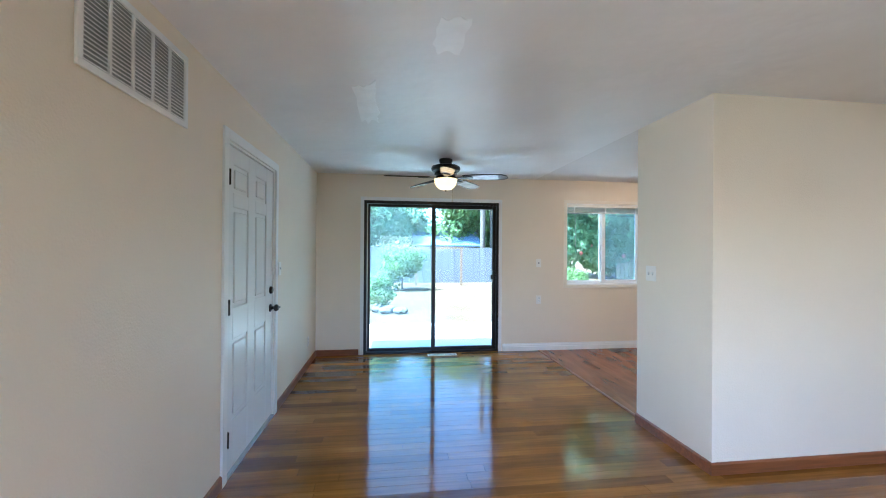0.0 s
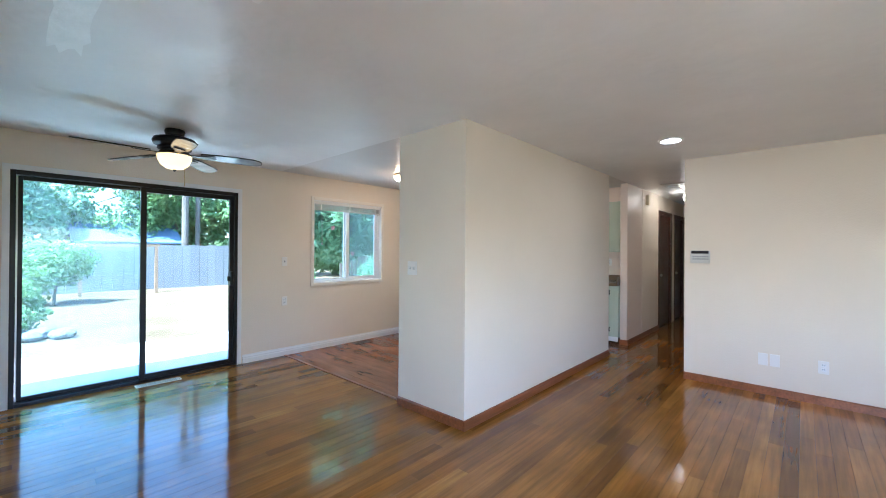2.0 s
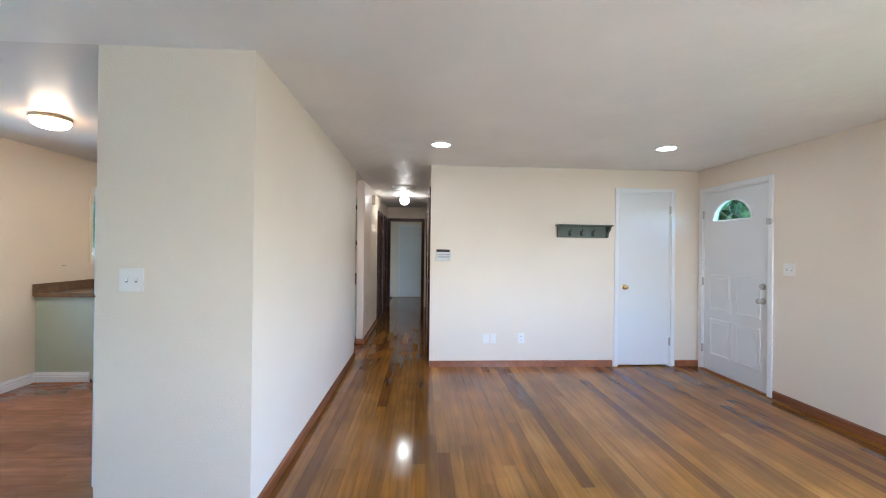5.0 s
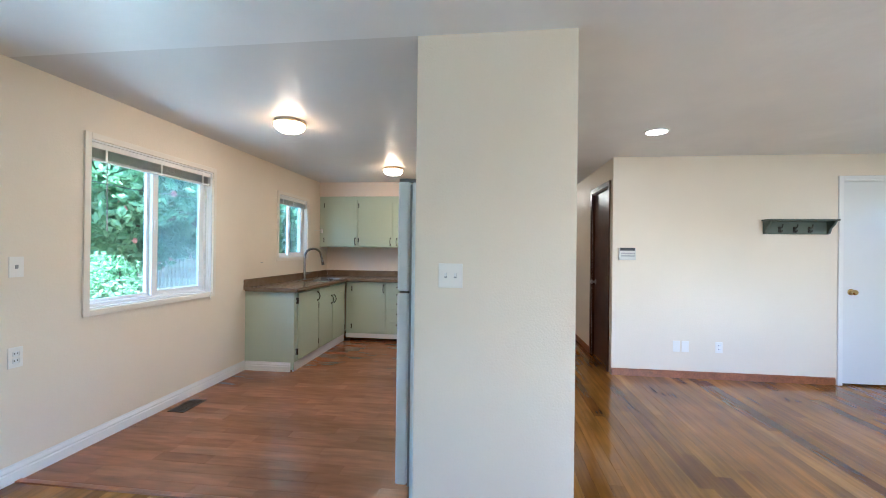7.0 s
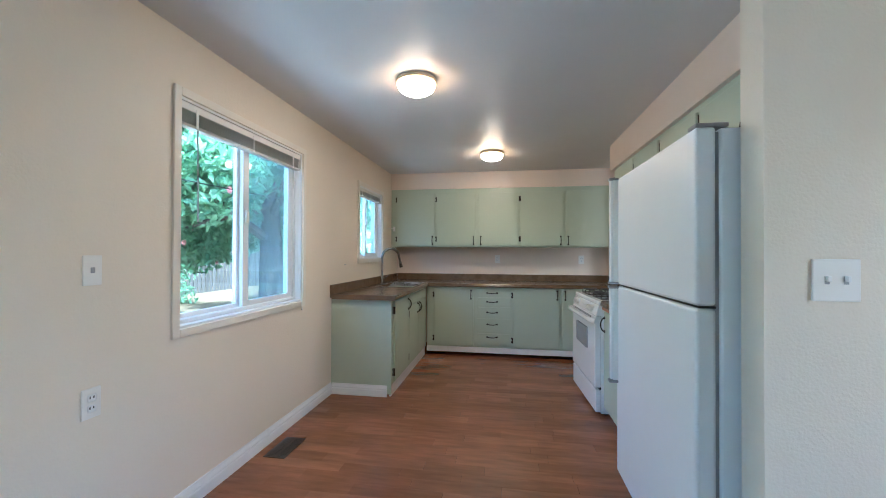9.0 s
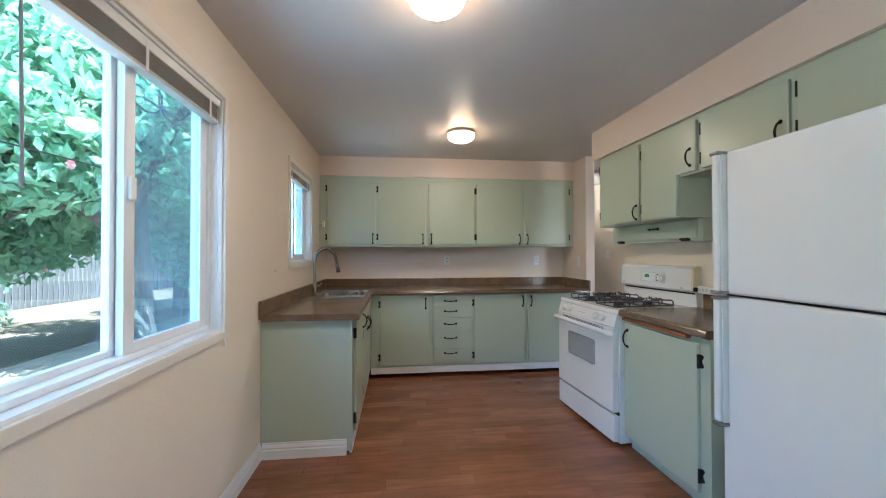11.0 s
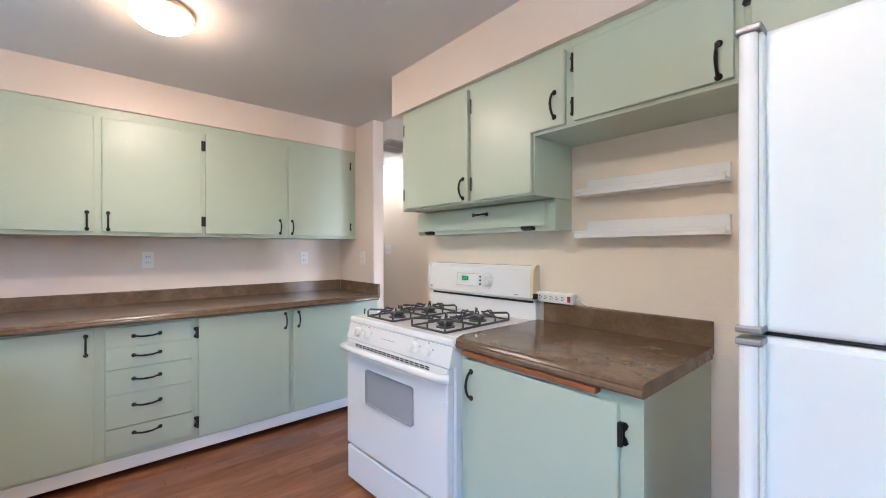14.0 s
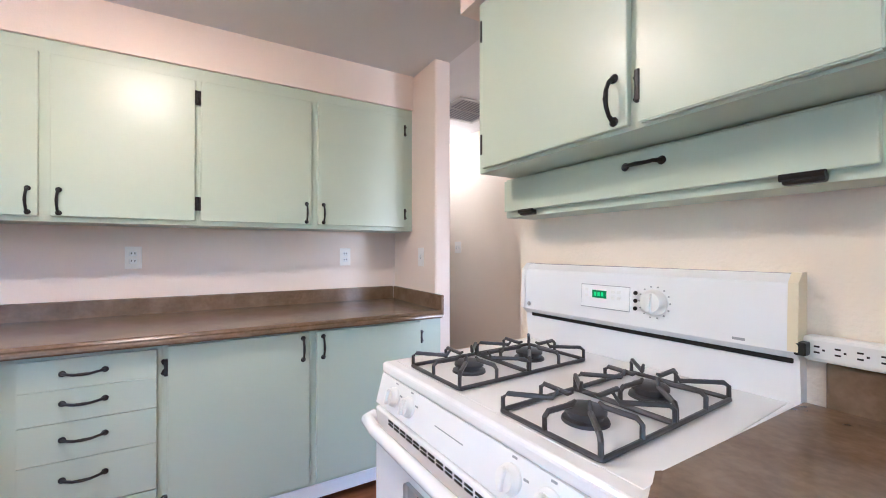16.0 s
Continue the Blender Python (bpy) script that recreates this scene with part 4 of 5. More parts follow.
def cabinet(name, label, m, u0, u1, z0, z1, depth, group):
    ob = thing(name, label, "cabinet", m @ Vector((u0, 0, z0)), group)
    fpart("body", box(u0, u1, 0.0, depth, z0, z1, 0.001), m, M_GREEN, ob)
    return ob


# wall cabinets on the back wall
m = facing((6.546, Y_REAR, 0), LEFT_Y)
GB = "wall cabinets on the back wall"
c = cabinet("wall_cabinet", "pale green single-door wall cabinet with black pull", m, 0.002, 0.63, 1.362, 2.15, 0.282, GB)
cab_door(m, c, 0.085, 0.616, 1.385, 2.095, (0.585, 1.45), -1)
c = cabinet("wall_cabinet", "pale green two-door wall cabinet with black pulls", m, 0.63, 1.751, 1.362, 2.15, 0.282, GB)
cab_door(m, c, 0.643, 1.175, 1.385, 2.09, (1.145, 1.45), -1)
cab_door(m, c, 1.212, 1.741, 1.385, 2.085, (1.242, 1.45), 1)
c = cabinet("wall_cabinet", "pale green two-door wall cabinet with black pulls", m, 1.751, 2.941, 1.362, 2.15, 0.282, GB)
cab_door(m, c, 1.764, 2.304, 1.385, 2.085, (2.274, 1.45), -1)
cab_door(m, c, 2.338, 2.878, 1.385, 2.095, (2.368, 1.45), 1)

# base cabinets on the back wall
m = facing((6.169, 5.29, 0), LEFT_Y)
GC = "base cabinets on the back wall"


TOE0, TOE1 = 0.045, 0.112


def toe(ob, m, u0, u1, back):
    fpart("toe_strip", box(u0, u1, -0.004, 0.012, TOE0, TOE1, 0.002), m, M_WHITE, ob, "white painted bottom rail")
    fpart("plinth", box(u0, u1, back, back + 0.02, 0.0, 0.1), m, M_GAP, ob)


c = cabinet("base_cabinet", "pale green single-door base cabinet with black pull", m, 0.0, 0.635, 0.1, 0.859, 0.66, GC)
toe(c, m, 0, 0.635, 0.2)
cab_door(m, c, 0.095, 0.592, 0.13, 0.845, (0.56, 0.765), -1)
c = cabinet("drawer_cabinet", "pale green cabinet with five drawers and black pulls", m, 0.635, 1.055, 0.1, 0.859, 0.66, GC)
toe(c, m, 0.635, 1.055, 0.2)
for v0, v1, vh in ((0.7335, 0.842, 0.79), (0.614, 0.7325, 0.682), (0.4735, 0.612, 0.551), (0.292, 0.4725, 0.405), (0.15, 0.288, 0.248)):
    cab_door(m, c, 0.606 + 0.034, 1.038, v0, v1, (0.82, vh, False, 0.12), 0, "drawer", None, 0.0012)
c = cabinet("base_cabinet", "pale green two-door base cabinet with black pulls", m, 1.055, 2.352, 0.1, 0.859, 0.66, GC)
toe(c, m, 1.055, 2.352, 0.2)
cab_door(m, c, 1.073, 1.627, 0.13, 0.85, (1.597, 0.775), -1)
cab_door(m, c, 1.66, 2.218, 0.13, 0.848, (1.69, 0.775), 1)

# sink base
m = facing((4.67, 5.309, 0), RIGHT_X)
c = thing("sink_cabinet", "pale green sink base cabinet with end panel and black pulls", "cabinet", m @ Vector((0, 0, 0.1)), "base cabinets under the window")
fpart("face_frame", box(0.0, 1.496, 0.0, 0.012, 0.1, 0.859, 0.001), m, M_GREEN, c)
fpart("carcass_bottom", box(0.0, 1.496, 0.012, 0.565, 0.1, 0.118), m, M_GREEN, c)
fpart("carcass_back", box(0.0, 1.496, 0.553, 0.565, 0.118, 0.859), m, M_GREEN, c)
fpart("carcass_side", box(0.0, 0.016, 0.012, 0.553, 0.118, 0.859), m, M_GREEN, c)
fpart("carcass_side", box(1.48, 1.496, 0.012, 0.553, 0.118, 0.859), m, M_GREEN, c)
fpart("end_panel", box(-0.012, 0.0, 0.0, 0.566, 0.02, 0.859, 0.001), m, M_GREEN, c)
fpart("plinth", box(0.0, 1.48, 0.004, 0.02, 0.0, 0.1), m, M_WHITE, c, "white painted plinth")
cab_door(m, c, 0.05, 0.56, 0.12, 0.845, (0.525, 0.76), -1)
cab_door(m, c, 0.575, 1.44, 0.74, 0.845, None, 0, "false_drawer_front")
cab_door(m, c, 0.575, 0.985, 0.12, 0.73, (0.95, 0.665), -1)
cab_door(m, c, 1.0, 1.44, 0.12, 0.73, (1.035, 0.665), 1)
baseboard("baseboard_end_panel", local(facing((4.658, 0, 0), LEFT_Y), -Y_REAR + 0.018), 0.515, 0.098, 0.018, M_WHITE, "white moulded baseboard on the cabinet end", True)


# ---- worktops ----
def nosing_strip(bm, p0, p1, out, z1):
    """Rolled worktop edge along p0-p1, bulging to out, with a groove under the top."""
    prof = [(0.0, 0.0), (0.004, -0.001), (0.012, -0.004), (0.017, -0.011), (0.015, -0.017), (0.019, -0.023), (0.02, -0.032), (0.014, -0.04), (0.0, -0.043)]
    o = Vector(out)
    a = [bm.verts.new(Vector((*p0, z1)) + o * d + Vector((0, 0, h))) for d, h in prof]
    b = [bm.verts.new(Vector((*p1, z1)) + o * d + Vector((0, 0, h))) for d, h in prof]
    for i in range(len(prof) - 1):
        bm.faces.new((a[i], b[i], b[i + 1], a[i + 1]))
    bm.faces.new(a)
    bm.faces.new(b[::-1])


ZT = 0.902
top = thing("worktop", "brown stone-patterned L-shaped laminate worktop with splashback", "worktop", (4.67, 5.3, ZT))
SKX0, SKX1, SKY0, SKY1 = 5.47, 6.26, 5.322, 5.735
bm = bmesh.new()
t = 0.042
for b in ((4.622, SKX0, 5.28, 5.858), (SKX0, SKX1, 5.28, SKY0), (SKX0, SKX1, SKY1, 5.858), (SKX1, 6.81, 5.28, 5.858), (6.135, 6.81, 2.955, 5.28)):
    box(b[0], b[1], b[2], b[3], ZT - t, ZT, bm=bm)
bmesh.ops.remove_doubles(bm, verts=bm.verts, dist=0.0004)
nosing_strip(bm, (4.622, 5.28), (6.135, 5.28), (0, -1, 0), ZT)
nosing_strip(bm, (6.135, 5.28), (6.135, 2.955), (-1, 0, 0), ZT)
bmesh.ops.recalc_face_normals(bm, faces=bm.faces)
part("slab", bm, M_TOP, top)
part("splashback", box(4.622, 6.81, 5.856, Y_REAR - 0.001, ZT - 0.03, ZT + 0.085, 0.005), M_TOP, top)
part("splashback", box(6.808, X_BACK - 0.001, 2.955, 5.856, ZT - 0.03, ZT + 0.085, 0.005), M_TOP, top)
part("splashback", box(6.13, 6.808, Y_KIT + 0.001, 2.957, ZT - 0.03, ZT + 0.085, 0.005), M_TOP, top)

M_BOWL = surface("dull_bowl_steel", (0.38, 0.38, 0.39), 0.28, 1.0, var=0.12, scale=9, grain=150, bump=0.06, dist=0.001)
sink = thing("sink", "stainless steel double-bowl drop-in kitchen sink", "sink", (5.86, 5.54, ZT))
bm = bmesh.new()
rim = [(SKX0 - 0.02, SKX1 + 0.02, SKY0 - 0.012, SKY0), (SKX0 - 0.02, SKX1 + 0.02, SKY1, SKY1 + 0.02), (SKX0 - 0.02, SKX0 + 0.012, SKY0, SKY1), (SKX1 - 0.012, SKX1 + 0.02, SKY0, SKY1)]
for b in rim:
    box(b[0], b[1], b[2], b[3], ZT, ZT + 0.003, 0.0013, bm)
part("rim", bm, M_STEEL, sink)
part("divider", box(5.852, 5.878, SKY0 + 0.004, SKY1 - 0.004, ZT - 0.12, ZT - 0.03, 0.008, seg=3), M_STEEL, sink, smooth=True)
for x0, x1 in ((SKX0 + 0.004, 5.856), (5.874, SKX1 - 0.004)):
    bm = bmesh.new()
    rings = []
    for inset, z in ((0.0, ZT + 0.001), (0.006, ZT - 0.02), (0.012, ZT - 0.165), (0.045, ZT - 0.19)):
        rings.append([bm.verts.new((x, y, min(z, ZT - 0.035) if 5.8 < x < 5.93 else z)) for x, y in ((x0 + inset, SKY0 + inset), (x1 - inset, SKY0 + inset), (x1 - inset, SKY1 - inset), (x0 + inset, SKY1 - inset))])
    for a, b in zip(rings, rings[1:]):
        for i in range(4):
            bm.faces.new((a[i], b[i], b[(i + 1) % 4], a[(i + 1) % 4]))
    bm.faces.new(rings[-1])
    bowl = part("bowl", bm, M_BOWL, sink)
    part("drain", lathe([(0.045, ZT - 0.188), (0.04, ZT - 0.186), (0.02, ZT - 0.187)], ((x0 + x1) / 2, (SKY0 + SKY1) / 2, 0)), M_NICKEL, bowl, smooth=True)

fau = thing("faucet", "brushed steel gooseneck pull-down kitchen faucet", "faucet", (5.87, 5.79, ZT))
cx, cy = 5.87, 5.79
part("base", lathe([(0.03, ZT), (0.03, ZT + 0.006), (0.02, ZT + 0.012), (0.018, ZT + 0.11), (0.014, ZT + 0.12)], (cx, cy, 0)), M_STEEL, fau, smooth=True)
turn = radians(-45)
pts = [(0, 0.11), (0, 0.3)] + [(0.12 - 0.12 * math.cos(math.pi * k / 12), 0.31 + 0.12 * math.sin(math.pi * k / 12)) for k in range(11)] + [(0.25, 0.27)]
pts = [(cx + d * math.cos(turn), cy + d * math.sin(turn), ZT + h) for d, h in pts]
part("neck", tube(pts, 0.015, 14), M_STEEL, fau, smooth=True)
sp = [(cx + d * math.cos(turn), cy + d * math.sin(turn), ZT + h) for d, h in ((0.246, 0.285), (0.252, 0.26), (0.266, 0.205), (0.268, 0.198))]
part("spray_head", tube(sp, [0.0155, 0.019, 0.022, 0.018], 12), M_STEEL, fau, smooth=True)
part("lever", tube([(cx + 0.015, cy - 0.01, ZT + 0.07), (cx + 0.05, cy - 0.03, ZT + 0.075), (cx + 0.1, cy - 0.05, ZT + 0.1)], [0.009, 0.007, 0.006], 8), M_STEEL, fau, smooth=True)
rack = thing("curtain_bracket", "small white bracket with a rod end beside the wall cabinet", "bracket", (6.5, 5.82, 1.61))
bm = box(6.49, 6.527, 5.815, 5.84, 1.575, 1.64, 0.004)
tube([(6.36, Y_REAR, 1.61), (6.42, 5.85, 1.61), (6.49, 5.83, 1.61)], 0.004, 6, bm)
part("arm", bm, M_PLASTIC, rack)

# ---- run beside the fridge ----
m = facing((4.525, 3.531, 0), LEFT_X)
GR = "cabinets beside the range"
c = cabinet("base_cabinet", "pale green single-door base cabinet beside the range", m, 0.0, 0.725, 0.09, 0.868, 0.59, GR)
fpart("plinth", box(0.0, 0.725, 0.05, 0.07, 0.0, 0.09), m, M_GREEN, c)
cab_door(m, c, 0.04, 0.66, 0.1, 0.832, (0.072, 0.735, True, 0.105), 1)
brd = thing("cutting_board", "reddish wooden pull-out cutting board under the worktop edge", "cutting board", m @ Vector((0.3, 0, 0.85)))
fpart("board", box(0.025, 0.6, -0.03, 0.3, 0.846, 0.866, 0.003), m, M_BASE, brd)
top = thing("worktop", "short brown stone-patterned laminate worktop with splashback", "worktop", (4.1, 3.3, 0.91))
bm = prism([(3.79, 2.955, 0.868), (3.79, 3.548, 0.868), (4.528, 3.548, 0.868), (4.562, 3.48, 0.868), (4.562, 2.955, 0.868)], (0, 0, 0.042))
nosing_strip(bm, (3.79, 3.548), (4.528, 3.548), (0, 1, 0), 0.91)
nosing_strip(bm, (4.528, 3.548), (4.562, 3.48), (0.894, 0.447, 0), 0.91)
bmesh.ops.recalc_face_normals(bm, faces=bm.faces)
part("slab", bm, M_TOP, top)
part("splashback", box(3.79, 4.528, Y_KIT + 0.001, 2.957, 0.88, 1.005, 0.005), M_TOP, top)

strip = thing("power_strip", "white power strip with red switch on the splashback", "power strip", (4.44, 2.95, 1.005))
part("body", box(4.35, 4.56, Y_KIT + 0.002, Y_KIT + 0.042, 1.006, 1.058, 0.008), M_PLASTIC, strip)
for i in range(5):
    x = 4.535 - i * 0.032
    bm = bmesh.new()
    for dz in (-0.006, 0.006):
        box(x - 0.004, x + 0.005, Y_KIT + 0.0415, Y_KIT + 0.043, 1.032 + dz - 0.0018, 1.032 + dz + 0.0018, bm=bm)
    box(x - 0.012, x - 0.008, Y_KIT + 0.0415, Y_KIT + 0.043, 1.03, 1.034, bm=bm)
    part("socket_slots", bm, M_BLACK, strip)
M_RED = surface("red_switch", (0.25, 0.03, 0.02), 0.4, bump=0)
part("switch", box(4.362, 4.378, Y_KIT + 0.04, Y_KIT + 0.046, 1.018, 1.046, 0.002), M_RED, strip, "small red rocker switch")
part("plug", box(4.545, 4.565, Y_KIT + 0.042, Y_KIT + 0.07, 1.018, 1.046, 0.003), M_BLACK, strip)
part("cord", tube([(4.352, Y_KIT + 0.022, 1.03), (4.325, Y_KIT + 0.022, 1.035), (4.3, Y_KIT + 0.02, 1.012), (4.28, Y_KIT + 0.012, 1.008)], 0.0045, 8), M_PLASTIC, strip, smooth=True)

# wall cabinets over the range and fridge
m = facing((5.37, 3.236, 0), LEFT_X)
GU = "wall cabinets over the range and fridge"
c = thing("wall_cabinet", "pale green wall cabinet with a notched door over the range", "cabinet", (4.9, 3.236, 1.5), GU)
fpart("body", box(0.0, 0.994, 0.0, 0.3, 1.51, 2.115, 0.001), m, M_GREEN, c)
fpart("body", box(0.994, 1.17, 0.0, 0.3, 1.765, 2.115, 0.001), m, M_GREEN, c)
cab_door(m, c, 0.04, 0.594, 1.52, 2.085, (0.562, 1.585), -1)
d = cab_door(m, c, 0.622, 1.151, 1.517, 2.08, (1.105, 1.865), -1, "door", [(0.622, 1.517), (0.988, 1.517), (0.988, 1.778), (1.151, 1.778), (1.151, 2.08), (0.622, 2.08)])
c = cabinet("wall_cabinet", "low pale green wall cabinet over the open shelves", m, 1.17, 1.735, 1.765, 2.115, 0.3, GU)
cab_door(m, c, 1.19, 1.712, 1.78, 2.075, (1.675, 1.84), -1)
c = cabinet("wall_cabinet", "low pale green two-door cabinet above the fridge", m, 1.735, 2.758, 1.765, 2.115, 0.3, GU)
cab_door(m, c, 1.752, 2.24, 1.78, 2.075, (2.2, 1.84), -1)
cab_door(m, c, 2.258, 2.74, 1.78, 2.075, (2.3, 1.84), 1)
hood = thing("hood_box", "pale green wooden hood box with flip-down front", "range hood", (4.72, 3.18, 1.355), GU)
fpart("body", box(-0.045, 0.992, 0.16, 0.3, 1.362, 1.509, 0.002), m, M_GREEN, hood)
mh = m @ Matrix.Translation((0, 0.16, 0))
f = fpart("flip_front", box(-0.035, 0.95, -0.019, 0, 1.384, 1.5, 0.003), mh, M_GREEN, hood)
pull(mh @ Matrix.Translation((0, -0.019, 0)), f, 0.53, 1.462, False, 0.1)
for u in (0.09, 0.85):
    bm = box(u - 0.032, u + 0.032, -0.024, 0.0, 1.364, 1.382, 0.004)
    tube([(u - 0.034, -0.024, 1.378), (u + 0.034, -0.024, 1.378)], 0.008, 8, bm)
    fpart("hinge", bm, mh, M_BLACK, f, "black iron hinge")

for z in (1.515, 1.325):
    s = thing("wall_ledge", "narrow white picture ledge shelf on the kitchen wall", "shelf", (4.02, Y_KIT, z), "white ledges")
    part("shelf_board", box(3.735, 4.315, Y_KIT, Y_KIT + 0.088, z, z + 0.016, 0.002), M_WHITE, s)
    part("front_lip", box(3.735, 4.315, Y_KIT + 0.076, Y_KIT + 0.088, z + 0.016, z + 0.03, 0.002), M_WHITE, s)
    part("back_rail", box(3.737, 4.29, Y_KIT, Y_KIT + 0.014, z + 0.016, z + 0.075, 0.002), M_WHITE, s)

# ---- fridge ----
M_CAP = surface("dull_chrome_cap", (0.3, 0.3, 0.31), 0.4, 0.6, bump=0)
fr = thing("refrigerator", "white top-freezer refrigerator with full-length side handles", "refrigerator", (3.08, 3.35, 0))
part("body", box(2.635, 3.535, 2.96, 3.63, 0.02, 1.685, 0.008), M_FRIDGE, fr)
part("gasket", box(2.645, 3.515, 3.63, 3.642, 0.1, 1.675), M_GREY, fr)
part("kick_grille", box(2.645, 3.515, 3.6, 3.632, 0.0, 0.095, 0.003), M_GREY, fr)
for z0, z1, n in ((1.117, 1.69, "freezer_door"), (0.11, 1.108, "fridge_door")):
    d = part(n, box(2.632, 3.54, 3.642, 3.704, z0, z1, 0.012, seg=3), M_FRIDGE, fr)
    zb = z0 if n == "freezer_door" else 0.6
    part("handle", box(3.512, 3.542, 3.705, 3.745, zb + 0.004, z1 - 0.004, 0.01, seg=3), M_ENAMEL, d, "white full-height handle")
    part("handle_trim", box(3.506, 3.512, 3.704, 3.73, zb + 0.004, z1 - 0.004, 0.002), M_PLASTIC, d)
    for z in ((z1 - 0.012, z0) if n == "freezer_door" else (z1 - 0.014, zb - 0.012)):
        part("handle_cap", box(3.504, 3.546, 3.7, 3.75, z, z + 0.014, 0.004), M_CAP, d, "dull chrome handle cap")
part("hinge_cover", box(2.64, 2.7, 3.6, 3.7, 1.69, 1.705, 0.005), M_GREY, fr)
part("split_strip", box(2.64, 3.53, 3.64, 3.69, 1.109, 1.116), M_BLACK, fr)

# ---- gas range ----
rg = thing("gas_range", "white freestanding gas range with black grates and backguard", "stove", (4.94, 3.3, 0))
m = facing((5.33, 3.613, 0), (-math.cos(radians(3)), -math.sin(radians(3)), 0))
RW = 0.8
fpart("chassis", box(0.0, RW, 0.012, 0.64, 0.02, 0.875, 0.003), m, M_ENAMEL, rg)
for u in (0.05, RW - 0.05):
    for y in (0.06, 0.58):
        bm = lathe([(0.018, 0), (0.018, 0.02)], (u, y, 0), steps=12)
        fpart("foot", bm, m, M_BLACK, rg)
fpart("cooktop", box(-0.004, RW + 0.004, -0.008, 0.625, 0.872, 0.905, 0.01, seg=3), m, M_ENAMEL, rg)
fpart("cooktop_well", box(0.02, RW - 0.02, 0.03, 0.585, 0.9045, 0.9065, 0.001), m, M_ENAMEL, rg)
cp = fpart("control_panel", prism([(0, -0.006, 0.872), (0, -0.028, 0.79), (0, 0.02, 0.79), (0, 0.02, 0.872)], (RW, 0, 0)), m, M_ENAMEL, rg)
tilt = m @ Matrix.Translation((0, -0.017, 0.832)) @ pose(0, 0, 0, -15, 0, 0)
for u in (0.1, 0.185, 0.565, 0.655):
    k = fpart("knob", lathe([(0.026, 0.0), (0.026, -0.006), (0.023, -0.01), (0.021, -0.02), (0.004, -0.022)], (u, 0, 0), "y", 24), tilt, M_PLASTIC, cp, "white burner knob", True)
    fpart("grip", box(u - 0.005, u + 0.005, -0.03, -0.018, -0.02, 0.02, 0.003), tilt, M_PLASTIC, k)
    for du, dz in ((0.0, 0.036), (0.034, 0.012)):
        fpart("mark", box(u + du - 0.006, u + du + 0.006, -0.0008, 0.0005, dz - 0.002, dz + 0.002), tilt, M_GREY, cp)
fpart("lettering_bar", box(0.31, 0.42, -0.0008, 0.0005, -0.002, 0.0005), tilt, M_GREY, cp)
od = fpart("oven_door", box(0.008, RW - 0.008, -0.034, 0.012, 0.222, 0.785, 0.008, seg=3), m, M_ENAMEL, rg)
fpart("oven_window", box(0.205, 0.58, -0.0365, -0.033, 0.485, 0.66, 0.012, seg=4), m, surface("grey_oven_glass", (0.33, 0.34, 0.36), 0.12, bump=0), od, "grey glass window")
hb = [(0.0, -0.034, 0.748), (0.02, -0.062, 0.752), (0.1, -0.075, 0.754), (0.4, -0.078, 0.755), (0.7, -0.075, 0.754), (0.78, -0.062, 0.752), (0.8, -0.034, 0.748)]
fpart("oven_handle", tube(hb, [0.02, 0.019, 0.017, 0.017, 0.017, 0.019, 0.02], 12), m, M_ENAMEL, od, "white bar handle", True)
for i in range(17):
    for r in range(2):
        u = 0.1 + i * 0.035
        fpart("vent_slot", box(u, u + 0.026, -0.036, -0.033, 0.772 - r * 0.009 - 0.0025, 0.772 - r * 0.009 + 0.0025), m, M_BLACK, od)
fpart("door_gap", box(0.004, RW - 0.004, 0.0, 0.02, 0.205, 0.225), m, M_BLACK, rg)
fpart("storage_drawer", box(0.006, RW - 0.006, -0.03, 0.012, 0.03, 0.207, 0.008, seg=3), m, M_ENAMEL, rg)
# backguard
bg = fpart("backguard", prism([(0.0, 0.6, 0.9), (0.0, 0.593, 1.002), (0.0, 0.57, 1.022), (0.0, 0.577, 1.168), (0.0, 0.6, 1.187), (0.0, 0.662, 1.187), (0.0, 0.662, 0.9)], (RW, 0, 0)), m, M_ENAMEL, rg)
fpart("shadow_gap", box(0.03, RW - 0.01, 0.5885, 0.595, 0.994, 1.01, 0.002), m, M_BLACK, bg)
for u in (-0.004, RW - 0.014):
    fpart("end_cap", prism([(u, 0.566, 1.024), (u, 0.573, 1.168), (u, 0.597, 1.19), (u, 0.625, 1.19), (u, 0.625, 1.024)], (0.018, 0, 0)), m, M_YELLOWED if u > 0.1 else M_ENAMEL, bg, "yellowed plastic end cap" if u > 0.1 else "white end cap")
mg = m @ Matrix.Translation((0, 0.5725, 1.09)) @ pose(0, 0, 0, -2.7, 0, 0)
pn = fpart("clock_panel", box(0.265, 0.43, -0.0015, 0.002, -0.03, 0.04, 0.001), mg, M_WHITE, bg)
fpart("panel_outline", tube([(0.265, -0.001, -0.03), (0.43, -0.001, -0.03), (0.43, -0.001, 0.04), (0.265, -0.001, 0.04)], 0.0012, 4, closed=True), mg, M_GREY, pn)
M_LCD = glowing("green_clock_display", (0.05, 0.7, 0.15), 0.012, (0.01, 0.05, 0.02))
fpart("display", box(0.305, 0.355, -0.003, 0.0, 0.0, 0.024, 0.001), mg, M_LCD, pn, "dark green lit display")
for i in range(3):
    fpart("digit", box(0.313 + i * 0.012, 0.321 + i * 0.012, -0.0036, -0.0028, 0.006, 0.018), mg, glowing("lit_digit", (0.1, 1, 0.25), 0.02, (0.05, 0.3, 0.1)) if i == 0 else bpy.data.materials["lit_digit"], pn)
